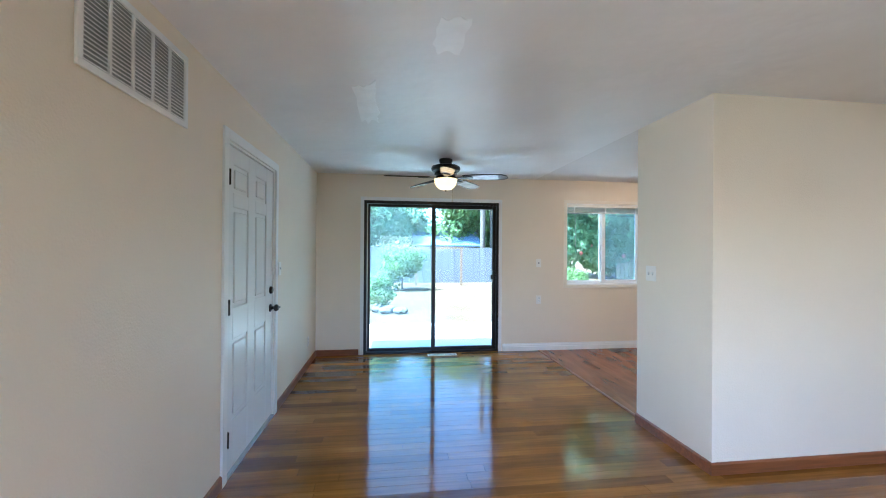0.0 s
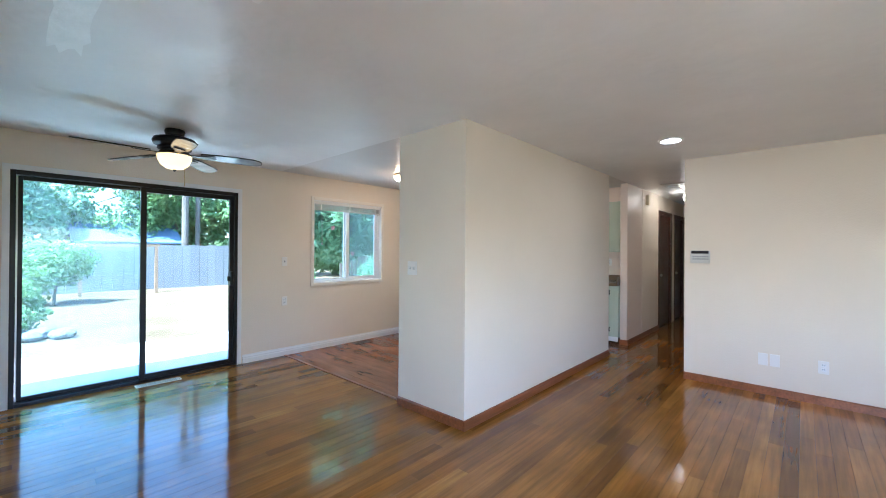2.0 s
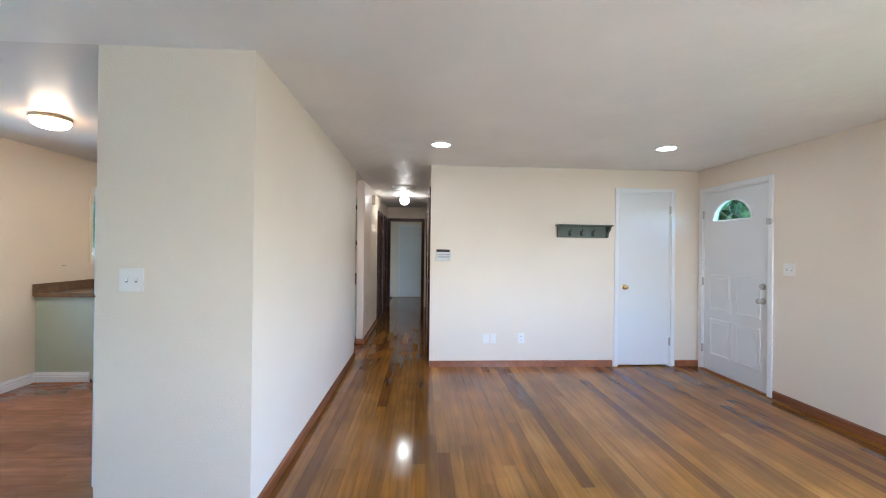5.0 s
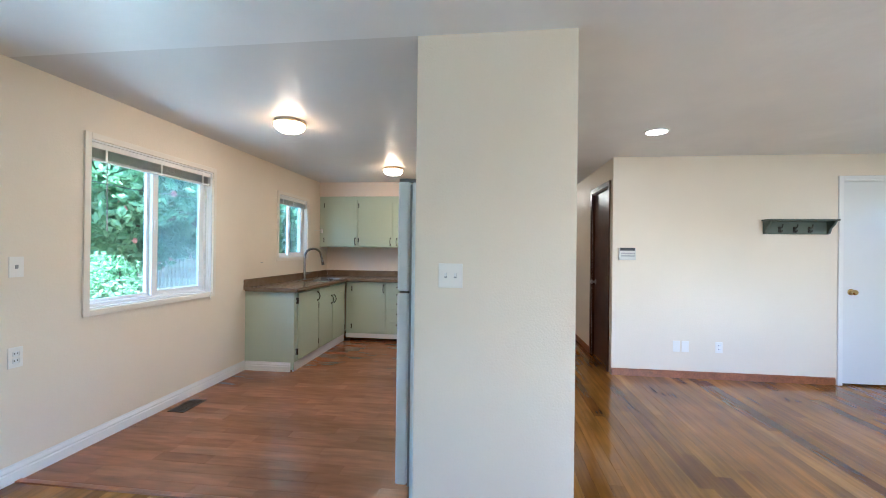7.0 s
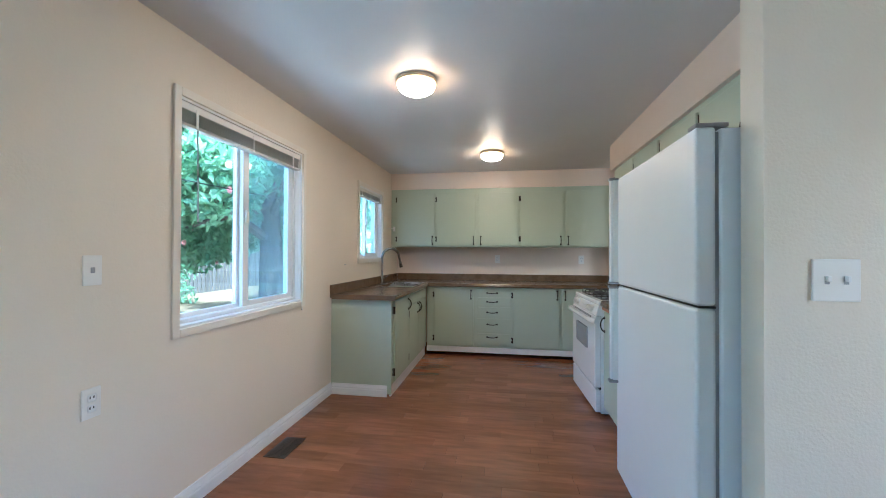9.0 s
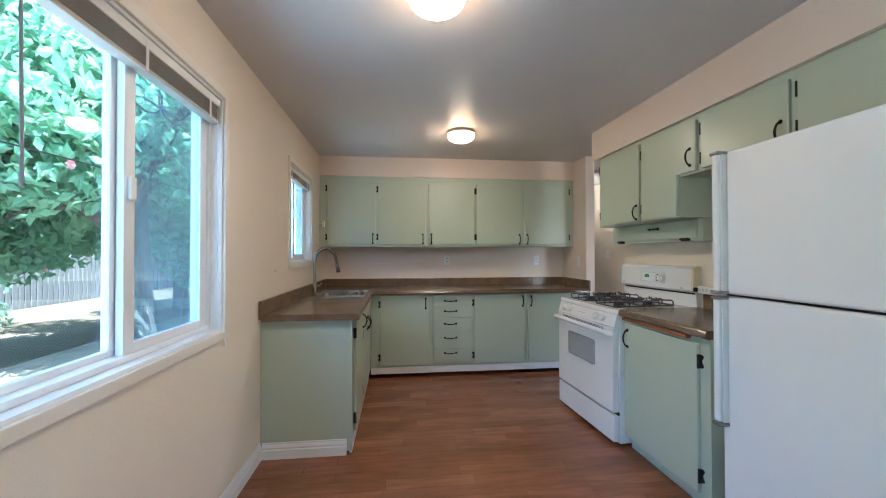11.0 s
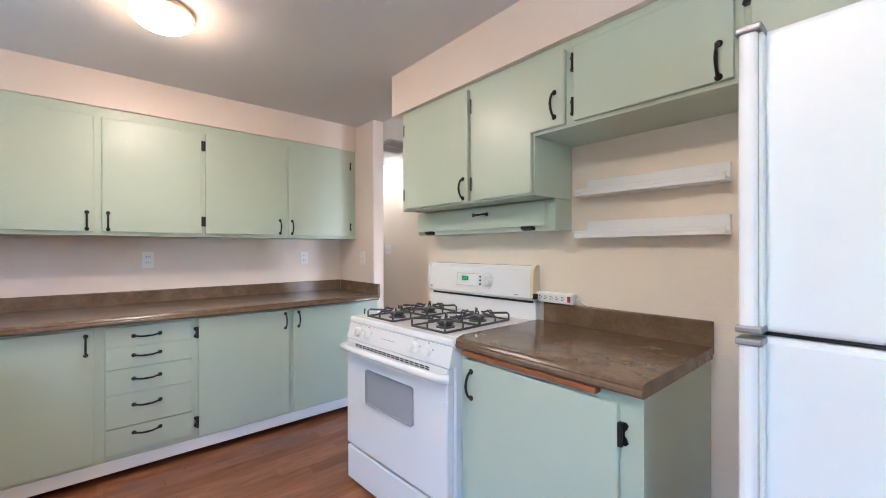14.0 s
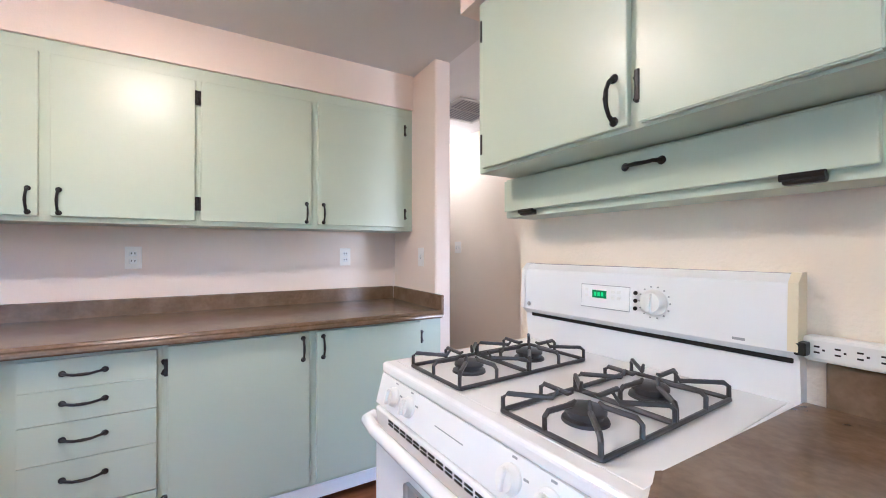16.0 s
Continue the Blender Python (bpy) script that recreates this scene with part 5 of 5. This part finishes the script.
for i, (u, z) in enumerate(((0.37, 0.018), (0.39, 0.018), (0.37, 0.0), (0.39, 0.0), (0.28, 0.02), (0.28, 0.002))):
    fpart("key", box(u, u + 0.012, -0.003, 0, z, z + 0.009, 0.001), mg, M_PLASTIC, pn)
for z in (-0.018, 0.004, 0.026):
    fpart("indicator", lathe([(0.006, 0), (0.006, -0.003), (0.002, -0.004)], (0.447, 0, z), "y", 10), mg, M_BLACK, bg)
k = fpart("oven_dial", lathe([(0.036, 0.0), (0.036, -0.005), (0.03, -0.012), (0.027, -0.024), (0.004, -0.026)], (0.5, 0, 0.005), "y", 28), mg, M_PLASTIC, bg, "white oven dial", True)
fpart("grip", box(0.494, 0.506, -0.034, -0.02, -0.02, 0.03, 0.003), mg, M_PLASTIC, k)
bm = bmesh.new()
for i in range(14):
    a = 2 * math.pi * i / 14
    u, z = 0.5 + 0.043 * math.cos(a), 0.005 + 0.043 * math.sin(a)
    box(u - 0.002, u + 0.002, -0.0012, 0.0005, z - 0.002, z + 0.002, bm=bm)
fpart("dial_marks", bm, mg, M_GREY, bg)
fpart("maker_badge", lathe([(0.008, 0), (0.008, -0.002), (0.002, -0.003)], (0.035, 0, -0.05), "y", 14), mg, M_NICKEL, bg)
fpart("maker_badge", box(0.685, 0.71, -0.002, 0, -0.06, -0.054), mg, M_GREY, bg)
# burners and grates
M_GRATE = surface("worn_grey_grate_enamel", (0.045, 0.045, 0.05), 0.42, 0.0, var=0.2, scale=25, grain=200, bump=0.15, dist=0.002)
BU = ((0.22, 0.15), (0.22, 0.38), (0.595, 0.15), (0.595, 0.38))
for u, y in BU:
    b = fpart("burner", lathe([(0.046, 0.9065), (0.044, 0.912), (0.033, 0.914), (0.033, 0.922), (0.04, 0.924), (0.04, 0.93), (0.035, 0.934), (0.008, 0.936)], (u, y, 0), steps=24), m, M_GRATE, rg, "black burner cap", True)
for cu in (0.22, 0.595):
    hw, y0, y1, z0, zt = 0.115, 0.035, 0.495, 0.913, 0.948
    loop = []
    for (px, py), (a0) in (((cu - hw + 0.008, y0 + 0.008), 180), ((cu + hw - 0.008, y0 + 0.008), 270), ((cu + hw - 0.008, y1 - 0.008), 0), ((cu - hw + 0.008, y1 - 0.008), 90)):
        for k in range(4):
            a = radians(a0 + 30 * k)
            loop.append((px + 0.008 * math.cos(a), py + 0.008 * math.sin(a), z0))
    g = fpart("grate", tube(loop, 0.0052, 8, closed=True), m, M_GRATE, rg, "black enamelled wire grate", True)
    for by in (0.15, 0.38):
        for k in range(8):
            a = radians(45 * k)
            du, dy = math.cos(a), math.sin(a)
            reach = hw * (1.38 if k % 2 else 0.995)
            stop = 0.05 if k % 2 else 0.03
            tip = 0.016 if k % 2 else 0.004
            p = [(cu + du * reach, by + dy * reach, z0), (cu + du * reach, by + dy * reach, zt - 0.008), (cu + du * (reach - 0.01), by + dy * (reach - 0.01), zt), (cu + du * (stop + 0.012), by + dy * (stop + 0.012), zt - 0.002), (cu + du * stop, by + dy * stop, zt + tip)]
            fpart("finger", tube(p, [0.0048, 0.0048, 0.0054, 0.0054, 0.0032], 8), m, M_GRATE, g, smooth=True)
    fpart("crossbar", tube([(cu - hw, 0.265, z0), (cu + hw, 0.265, z0)], 0.006, 8), m, M_GRATE, g, smooth=True)


# ---- outdoors ----
GZ = -0.12
M_PATIO = surface("pale_concrete", (0.5, 0.5, 0.49), 0.8, var=0.12, scale=1.5, grain=60, bump=0.2)
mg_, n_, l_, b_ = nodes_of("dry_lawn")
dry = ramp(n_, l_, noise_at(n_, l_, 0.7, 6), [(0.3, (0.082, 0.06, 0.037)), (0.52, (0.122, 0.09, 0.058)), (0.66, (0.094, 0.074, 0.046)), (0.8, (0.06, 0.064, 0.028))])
# unseen front lawn, made dark green so less light bounces into the rooms
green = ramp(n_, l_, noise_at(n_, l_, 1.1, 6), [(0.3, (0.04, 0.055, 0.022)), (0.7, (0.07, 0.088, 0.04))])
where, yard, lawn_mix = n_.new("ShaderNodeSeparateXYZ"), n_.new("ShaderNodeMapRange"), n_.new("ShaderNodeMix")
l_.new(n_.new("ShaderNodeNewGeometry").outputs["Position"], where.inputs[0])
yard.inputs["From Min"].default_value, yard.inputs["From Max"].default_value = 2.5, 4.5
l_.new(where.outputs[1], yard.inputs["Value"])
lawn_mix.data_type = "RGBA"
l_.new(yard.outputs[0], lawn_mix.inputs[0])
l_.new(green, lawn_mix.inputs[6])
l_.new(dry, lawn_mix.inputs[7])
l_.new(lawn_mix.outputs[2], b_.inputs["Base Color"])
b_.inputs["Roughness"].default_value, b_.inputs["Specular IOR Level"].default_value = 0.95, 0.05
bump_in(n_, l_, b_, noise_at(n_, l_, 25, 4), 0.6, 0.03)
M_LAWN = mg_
M_FENCE = surface("weathered_grey_fence", (0.15, 0.155, 0.17), 0.85, var=0.2, scale=2, grain=30, bump=0.3, stretch=(1, 1, 0.1))
# weathered wood, darkened in colour for the shade under the tree
M_PICKET = surface("weathered_shaded_picket", (0.13, 0.11, 0.095), 0.85, var=0.2, scale=4, grain=30, bump=0.3, stretch=(1, 1, 0.1))
M_POST = surface("raw_wood_post", (0.2, 0.13, 0.08), 0.8, var=0.15, scale=4, grain=30, bump=0.2)
M_ROOFBLUE = surface("blue_grey_shed_roof", (0.08, 0.13, 0.2), 0.6, var=0.1)
M_BARK = surface("dark_bark", (0.12, 0.1, 0.085), 0.9, var=0.3, scale=6, grain=25, bump=0.9, dist=0.03, stretch=(1, 1, 0.3))
M_ROCK = surface("grey_garden_rock", (0.12, 0.115, 0.11), 0.85, var=0.2, scale=5, grain=20, bump=0.5, dist=0.02)


def leaf_material(name, dark, light, rough=0.35):
    m, n, l, b = nodes_of(name)
    l.new(ramp(n, l, piece_tone(n, l), [(0.0, dark), (0.6, tuple((a + c) / 2 for a, c in zip(dark, light))), (1.0, light)]), b.inputs["Base Color"])
    b.inputs["Roughness"].default_value = rough
    t, x = n.new("ShaderNodeBsdfTranslucent"), n.new("ShaderNodeMixShader")
    t.inputs[0].default_value = (*[v * 1.4 for v in light], 1)
    x.inputs[0].default_value = 0.4
    l.new(b.outputs[0], x.inputs[1])
    l.new(t.outputs[0], x.inputs[2])
    l.new(x.outputs[0], n["Material Output"].inputs[0])
    return m


M_LEAF = leaf_material("glossy_camellia_leaf", (0.1, 0.19, 0.11), (0.27, 0.42, 0.25), 0.5)
M_LEAF2 = leaf_material("light_green_leaf", (0.07, 0.13, 0.045), (0.19, 0.29, 0.11), 0.55)
M_LEAF3 = leaf_material("tree_line_leaf", (0.11, 0.19, 0.11), (0.28, 0.41, 0.24), 0.55)
M_PETAL = leaf_material("pink_petal", (0.6, 0.16, 0.18), (0.75, 0.36, 0.34), 0.5)

structure("ground", box(-400, 400, -400, 900, GZ - 1.0, GZ), M_LAWN, "dry straw-coloured back lawn, unseen front lawn darkened to cut bounced light", "ground")
structure("patio", box(-3.0, 6.0, Y_REAR + 0.14, 8.3, GZ - 0.02, GZ + 0.07, 0.01), M_PATIO, "pale concrete patio slab behind the house", "patio")

structure("mulch_bed", box(6.1, 16.0, Y_REAR + 0.14, 9.8, GZ - 0.02, GZ + 0.015, 0.005), surface("brown_mulch", (0.27, 0.21, 0.15), 0.95, var=0.35, scale=5, grain=45, bump=0.8, dist=0.03), "brown mulch and leaf litter under the tree", "ground")


def leaves(clumps, count, size, seed, slim=0.5):
    """Many separate leaves spread through lumpy clumps (x, y, z, radius), denser near their skins."""
    rng = np.random.default_rng(seed)
    c = np.array(clumps)
    pick = rng.choice(len(c), count, p=c[:, 3] ** 2 / np.sum(c[:, 3] ** 2))
    d = rng.normal(size=(count, 3))
    d /= np.linalg.norm(d, axis=1)[:, None]
    centre = c[pick, :3] + d * (c[pick, 3] * (0.55 + 0.5 * rng.random(count) ** 0.6))[:, None] * np.array([1, 1, 0.85])
    nrm = d + rng.normal(scale=0.6, size=(count, 3)) + np.array([0, 0, 0.35])
    nrm /= np.linalg.norm(nrm, axis=1)[:, None]
    u = np.cross(nrm, rng.normal(size=(count, 3)))
    u /= np.linalg.norm(u, axis=1)[:, None]
    w = np.cross(nrm, u)
    s = size * (0.6 + 0.8 * rng.random(count))[:, None]
    a, b = centre - u * s, centre + u * s
    p, q = centre + w * s * slim - nrm * s * 0.15, centre - w * s * slim - nrm * s * 0.15
    verts = np.stack([a, p, b, q], axis=1).reshape(-1, 3)
    faces = np.arange(count * 4).reshape(-1, 4)
    return verts, faces


def leaf_part(name, data, material, parent):
    v, f = data
    me = bpy.data.meshes.new(name)
    me.from_pydata((v - np.array(top_of(parent).location)).tolist(), [], f.tolist())
    me.materials.append(material)
    ob = new(name, me)
    ob.parent = parent
    return ob


def lumps(x, y, z, rx, ry, rz, n, r, seed):
    rng = random.Random(seed)
    out = []
    for _ in range(n):
        a, b, k = rng.random() * 6.283, rng.uniform(-1, 1), rng.random() ** 0.4
        h = math.sqrt(1 - b * b)
        out.append((x + rx * k * h * math.cos(a), y + ry * k * h * math.sin(a), z + rz * k * b, r * rng.uniform(0.6, 1.25)))
    return out


def tree(name, label, x, y, trunk_r, trunk_h, clumps, count, size, leaf, seed, lean=0.1):
    ob = thing(name, label, "tree", (x, y, GZ))
    rng = random.Random(seed)
    bm = tube([(x, y, GZ - 0.1), (x + 0.02, y, GZ + 0.3), (x + lean * 0.5, y + 0.05, GZ + trunk_h * 0.6), (x + lean, y + 0.1, GZ + trunk_h)], [trunk_r * 1.35, trunk_r, trunk_r * 0.8, trunk_r * 0.5], 14)
    part("trunk", bm, M_BARK, ob, smooth=True)
    for i in range(7):
        t = rng.choice(clumps)
        s = (x + lean * 0.6, y + 0.05, GZ + trunk_h * rng.uniform(0.55, 0.98))
        mid = tuple((a + b) / 2 + rng.uniform(-0.2, 0.2) for a, b in zip(s, t[:3]))
        part("limb", tube([s, mid, t[:3]], [trunk_r * 0.4, trunk_r * 0.25, trunk_r * 0.08], 8), M_BARK, ob, smooth=True)
    tagged(leaf_part("crown", leaves(clumps, count, size, seed), leaf, ob), kind="stuff")
    return ob


# camellia by the kitchen
cam_clumps = lumps(8.3, 9.4, 3.4, 3.4, 2.0, 1.9, 46, 0.75, 11) + lumps(6.6, 10.2, 2.6, 1.6, 1.4, 1.2, 18, 0.6, 12) + lumps(5.6, 10.0, 3.3, 1.7, 1.3, 1.5, 22, 0.62, 14) + lumps(7.6, 10.6, 1.7, 3.2, 0.9, 0.5, 26, 0.5, 15) + lumps(10.5, 8.6, 2.9, 1.6, 1.2, 1.4, 16, 0.6, 13)
cam_tree = tree("camellia_tree", "large camellia tree with glossy leaves and pink flowers", 8.9, 9.2, 0.26, 2.9, cam_clumps, 44000, 0.085, M_LEAF, 21)
rngf = random.Random(5)
for i in range(46):
    cxl = rngf.choice(cam_clumps)
    a = rngf.uniform(2.6, 5.4)
    p = Vector((cxl[0] + cxl[3] * math.cos(a), cxl[1] + cxl[3] * math.sin(a), cxl[2] + rngf.uniform(-0.4, 0.3)))
    bm = bmesh.new()
    for k in range(8):
        t = 2 * math.pi * k / 8
        tip = p + Vector((0.06 * math.cos(t), -0.02 + rngf.uniform(-0.02, 0.02), 0.06 * math.sin(t)))
        s1 = p + Vector((0.045 * math.cos(t + 0.5), -0.035, 0.045 * math.sin(t + 0.5)))
        s2 = p + Vector((0.045 * math.cos(t - 0.5), -0.035, 0.045 * math.sin(t - 0.5)))
        bm.faces.new([bm.verts.new(q) for q in (p, s1, tip, s2)])
    part("flower", bm, M_PETAL, cam_tree, "pink blossom")

tree("laurel_tree", "dense dark green laurel beyond the kitchen corner", 13.0, 10.6, 0.18, 2.4, lumps(12.6, 10.4, 2.6, 2.6, 1.5, 1.9, 40, 0.75, 41), 14000, 0.1, M_LEAF, 42)
tree("shade_tree", "tall light green tree beyond the back fence", -2.5, 22.5, 0.2, 4.5, lumps(-2.5, 22.5, 3.6, 5.0, 2.5, 3.2, 40, 1.15, 31), 22000, 0.13, M_LEAF3, 32)
tree("shade_tree", "tall light green tree beyond the back fence", 5.6, 24.0, 0.16, 6.0, lumps(6.8, 24.5, 3.7, 5.6, 2.2, 3.2, 40, 1.1, 33), 22000, 0.13, M_LEAF2, 34)
tree("shade_tree", "broad dark green tree beyond the back fence", 13.5, 22.0, 0.22, 4.0, lumps(13.5, 22, 3.5, 5.0, 2.4, 3.2, 40, 1.15, 35), 22000, 0.13, M_LEAF3, 36)
tree("shade_tree", "broad dark green tree beyond the side fence", 20.0, 16.0, 0.22, 4.0, lumps(19.5, 16.5, 4.0, 3.4, 3.4, 3.2, 36, 1.1, 37), 18000, 0.13, M_LEAF3, 38)
tree("shade_tree", "tall light green tree beyond the back fence", -10.0, 21.0, 0.22, 4.0, lumps(-10, 21, 4.4, 4.6, 2.4, 3.4, 36, 1.15, 39), 22000, 0.13, M_LEAF2, 40)
tree("shade_tree", "leafy light green tree in the front yard", 9.6, -6.0, 0.16, 2.2, lumps(9.4, -6.0, 2.7, 3.6, 1.6, 2.2, 40, 0.8, 61), 9000, 0.13, M_LEAF2, 62)
tree("hedge_tree", "dense tall green hedge tree beyond the picket fence", 11.5, 16.4, 0.2, 2.6, lumps(11.5, 16.4, 2.5, 6.0, 1.0, 2.6, 90, 0.85, 71), 30000, 0.12, M_LEAF2, 72)
pole = thing("utility_pole", "two slim grey wooden poles beyond the fence", "pole", (5.55, 21.5, GZ))
part("pole", tube([(5.4, 21.5, GZ), (5.42, 21.5, 8.5)], 0.14, 10), M_BARK, pole, smooth=True)
part("pole", tube([(5.95, 21.7, GZ), (5.98, 21.7, 8.5)], 0.1, 10), M_BARK, pole, smooth=True)


def bush(x, y, r, h, leaf, count, size, seed, label):
    ob = thing("garden_bush", label, "bush", (x, y, GZ))
    part("stems", tube([(x, y, GZ - 0.05), (x + 0.05, y, GZ + h * 0.5)], [0.04, 0.015], 8), M_BARK, ob)
    tagged(leaf_part("foliage", leaves(lumps(x, y, GZ + h * 0.46, r * 0.7, r * 0.7, h * 0.4, 20, r * 0.4, seed), count, size, seed), leaf, ob), kind="stuff")


bush(0.9, 15.3, 0.95, 1.75, M_LEAF2, 3000, 0.07, 51, "light green rounded shrub near the back fence")
bush(0.2, 10.6, 0.5, 0.95, M_LEAF2, 1800, 0.05, 52, "small light green shrub among garden rocks")
bush(-0.9, 12.0, 0.8, 1.0, M_LEAF2, 2000, 0.06, 53, "small light green shrub on the lawn")
bush(6.9, 13.6, 0.55, 0.95, M_LEAF2, 1800, 0.05, 54, "small rounded shrub by the fence")
bush(10.2, 13.2, 1.2, 1.5, M_LEAF, 3600, 0.06, 55, "dense dark green shrub by the picket fence")
rngr = random.Random(9)
for i in range(7):
    x, y = 0.1 + rngr.uniform(-0.6, 0.8), 10.1 + rngr.uniform(-0.2, 0.3)
    ob = thing("garden_rock", "grey garden rock on the lawn", "rock", (x, y, GZ), "garden rocks")
    bm = bmesh.new()
    bmesh.ops.create_icosphere(bm, subdivisions=2, radius=0.17 * rngr.uniform(0.6, 1.2))
    for v in bm.verts:
        v.co *= 1 + 0.25 * noise.noise(v.co * 6 + Vector((i, 0, 0)))
        v.co.z *= 0.6
    bmesh.ops.translate(bm, verts=bm.verts, vec=(x, y, GZ + 0.08))
    part("stone", bm, M_ROCK, ob, smooth=True)

fence = thing("board_fence", "weathered grey wooden board fence along the back yard", "fence", (0, 18.6, GZ))
x = -14.0
rngb = random.Random(2)
while x < 9.0:
    h = 1.62 + rngb.uniform(-0.015, 0.015)
    part("board", box(x, x + 0.285, 18.6, 18.625, GZ, GZ + h), M_FENCE, fence)
    x += 0.295
for z in (0.4, 1.35):
    part("rail", box(-14, 9, 18.626, 18.67, GZ + z, GZ + z + 0.09), M_FENCE, fence)
picket = thing("picket_fence", "weathered wooden picket fence with gaps behind the tree, shade in its colour", "fence", (13, 14.6, GZ))
x = 9.0
while x < 24:
    h = 1.42 + rngb.uniform(-0.05, 0.05)
    part("picket", prism([(x, 14.6, GZ), (x + 0.125, 14.6, GZ), (x + 0.125, 14.6, GZ + h - 0.06), (x + 0.0625, 14.6, GZ + h), (x, 14.6, GZ + h - 0.06)], (0, 0.022, 0)), M_PICKET, picket)
    x += 0.172
for z in (0.35, 1.1):
    part("rail", box(9, 24, 14.623, 14.66, GZ + z, GZ + z + 0.09), M_PICKET, picket)
goal = thing("wooden_frame", "plain raw wood post frame standing on the lawn", "frame", (2.5, 17.0, GZ))
part("post", box(1.5, 1.59, 17, 17.09, GZ, 1.42), M_POST, goal)
part("post", box(3.4, 3.49, 17, 17.09, GZ, 1.42), M_POST, goal)
part("top_rail", box(1.45, 3.54, 17.0, 17.09, 1.42, 1.5), M_POST, goal)
shed = thing("garden_shed", "low shed with blue-grey roof beyond the fence", "shed", (3.6, 23.5, GZ))
part("wall", box(1.9, 5.3, 22.4, 25, GZ, 1.7), M_FENCE, shed)
part("roof", prism([(1.7, 22.1, 1.65), (1.7, 23.7, 2.5), (1.7, 25.3, 1.65), (1.7, 25.3, 1.58), (1.7, 23.7, 2.42), (1.7, 22.1, 1.58)], (3.8, 0, 0)), M_ROOFBLUE, shed)
wire = thing("overhead_wire", "thin dark wire sagging past the tree", "cable", (6, 7.6, 2.2))
part("cable", tube([(2.0, 7.6, 2.15), (5.0, 7.7, 2.05), (9.5, 7.9, 2.2)], 0.006, 6), M_BLACK, wire)
hang = thing("plant_hanger", "black wrought iron scroll hanger under the eave", "hanger", (4.74, 6.5, 2.2))
scroll = [(4.74 + 0.16 - 0.02 * k * math.cos(k * 0.62), 6.5, 2.24 + 0.012 * k * math.sin(k * 0.62)) for k in range(2, 12)]
part("scroll", tube(scroll, 0.007, 6), M_BLACK, hang)
part("scroll", tube([(9.44 - x, y, z - 0.02) for x, y, z in scroll], 0.007, 6), M_BLACK, hang)
part("rod", tube([(4.55, 6.5, 2.2), (4.95, 6.5, 2.2), (4.97, 6.4, 2.3), (4.97, 6.35, 2.49)], 0.008, 6), M_BLACK, hang)

# ---- floor boards (many small pieces) ----
def shared_box(name, lx, ly, lz, material):
    bm = box(0, lx, 0, ly, -lz, 0)
    me = bpy.data.meshes.new(name)
    bm.to_mesh(me)
    bm.free()
    me.materials.append(material)
    return me


def lay_boards(holder, name, x0, x1, y0, y1, width, lengths, material, along, near, seed):
    """Boards in rows; those inside the stretch near are objects of their own, the rest one joined part."""
    rng = random.Random(seed)
    far, count, cache = bmesh.new(), 0, {}
    r0, r1, s0, s1 = (y0, y1, x0, x1) if along == "x" else (x0, x1, y0, y1)
    r = r0
    while r < r1 - 0.004:
        w = min(width, r1 - r)
        s = s0 - rng.random() * lengths[-1]
        while s < s1:
            ln = rng.choice(lengths)
            a, b = max(s, s0), min(s + ln, s1)
            s += ln
            if b - a < 0.02:
                continue
            x, y, lx, ly = (a, r, b - a, w) if along == "x" else (r, a, w, b - a)
            inside = near[0] < x + lx / 2 < near[1] and near[2] < y + ly / 2 < near[3]
            if inside and count < 300:
                key = (round(lx, 3), round(ly, 3))
                if key not in cache:
                    cache[key] = shared_box(name, lx - 0.0011, ly - 0.0011, 0.012, material)
                ob = new(name, cache[key])
                ob.location, ob.parent = (x, y, 0), holder
                count += 1
            else:
                box(x, x + lx - 0.0011, y, y + ly - 0.0011, -0.012, 0, bm=far)
        r += width
    if far.verts:
        tagged(part(name + "s_beyond", far, material, holder), kind="stuff")
    else:
        far.free()


oak_floor = thing("floor_living", "glossy varnished oak strip floor, amber brown with dark streaks", "floor", kind="structure")
Y_ROW = Y_FRONT + 50 * 0.083
lay_boards(oak_floor, "floor_board", X_LEFT, 2.545, Y_ROW, Y_REAR, 0.083, (0.9, 1.3, 1.8, 2.3), M_OAK, "x", (-1, 3, -2, 6), 4)
oak_entry = thing("floor_entry", "glossy varnished oak strip floor of living room and entry", "floor", kind="structure")
lay_boards(oak_entry, "floor_board", X_LEFT, 6.235, Y_FRONT, Y_ROW, 0.083, (0.9, 1.3, 1.8, 2.3), M_OAK, "x", (-1, 6.3, -2, 2.9), 5)
lay_boards(oak_entry, "floor_board", 2.545, 6.235, Y_ROW, Y_LIV, 0.083, (0.9, 1.3, 1.8, 2.3), M_OAK, "x", (2.5, 6.3, -2, 2.9), 8)
oak_hall = thing("floor_hall", "glossy varnished oak strip floor of the hallway", "floor", kind="structure")
lay_boards(oak_hall, "floor_board", 6.235, 12.0, Y_FRONT + 26 * 0.083, Y_LIV, 0.083, (0.9, 1.3, 1.8, 2.3), M_OAK, "x", (6.2, 12, 0.8, 2.9), 6)
lam_floor = thing("floor_kitchen", "red-brown wood-look laminate kitchen floor with satin sheen", "floor", kind="structure")
lay_boards(lam_floor, "floor_plank", 2.575, X_BACK, Y_LIV, Y_REAR, 0.098, (0.36, 0.5, 0.64), M_LAM, "y", (2.5, 6.9, 2.8, 6), 7)
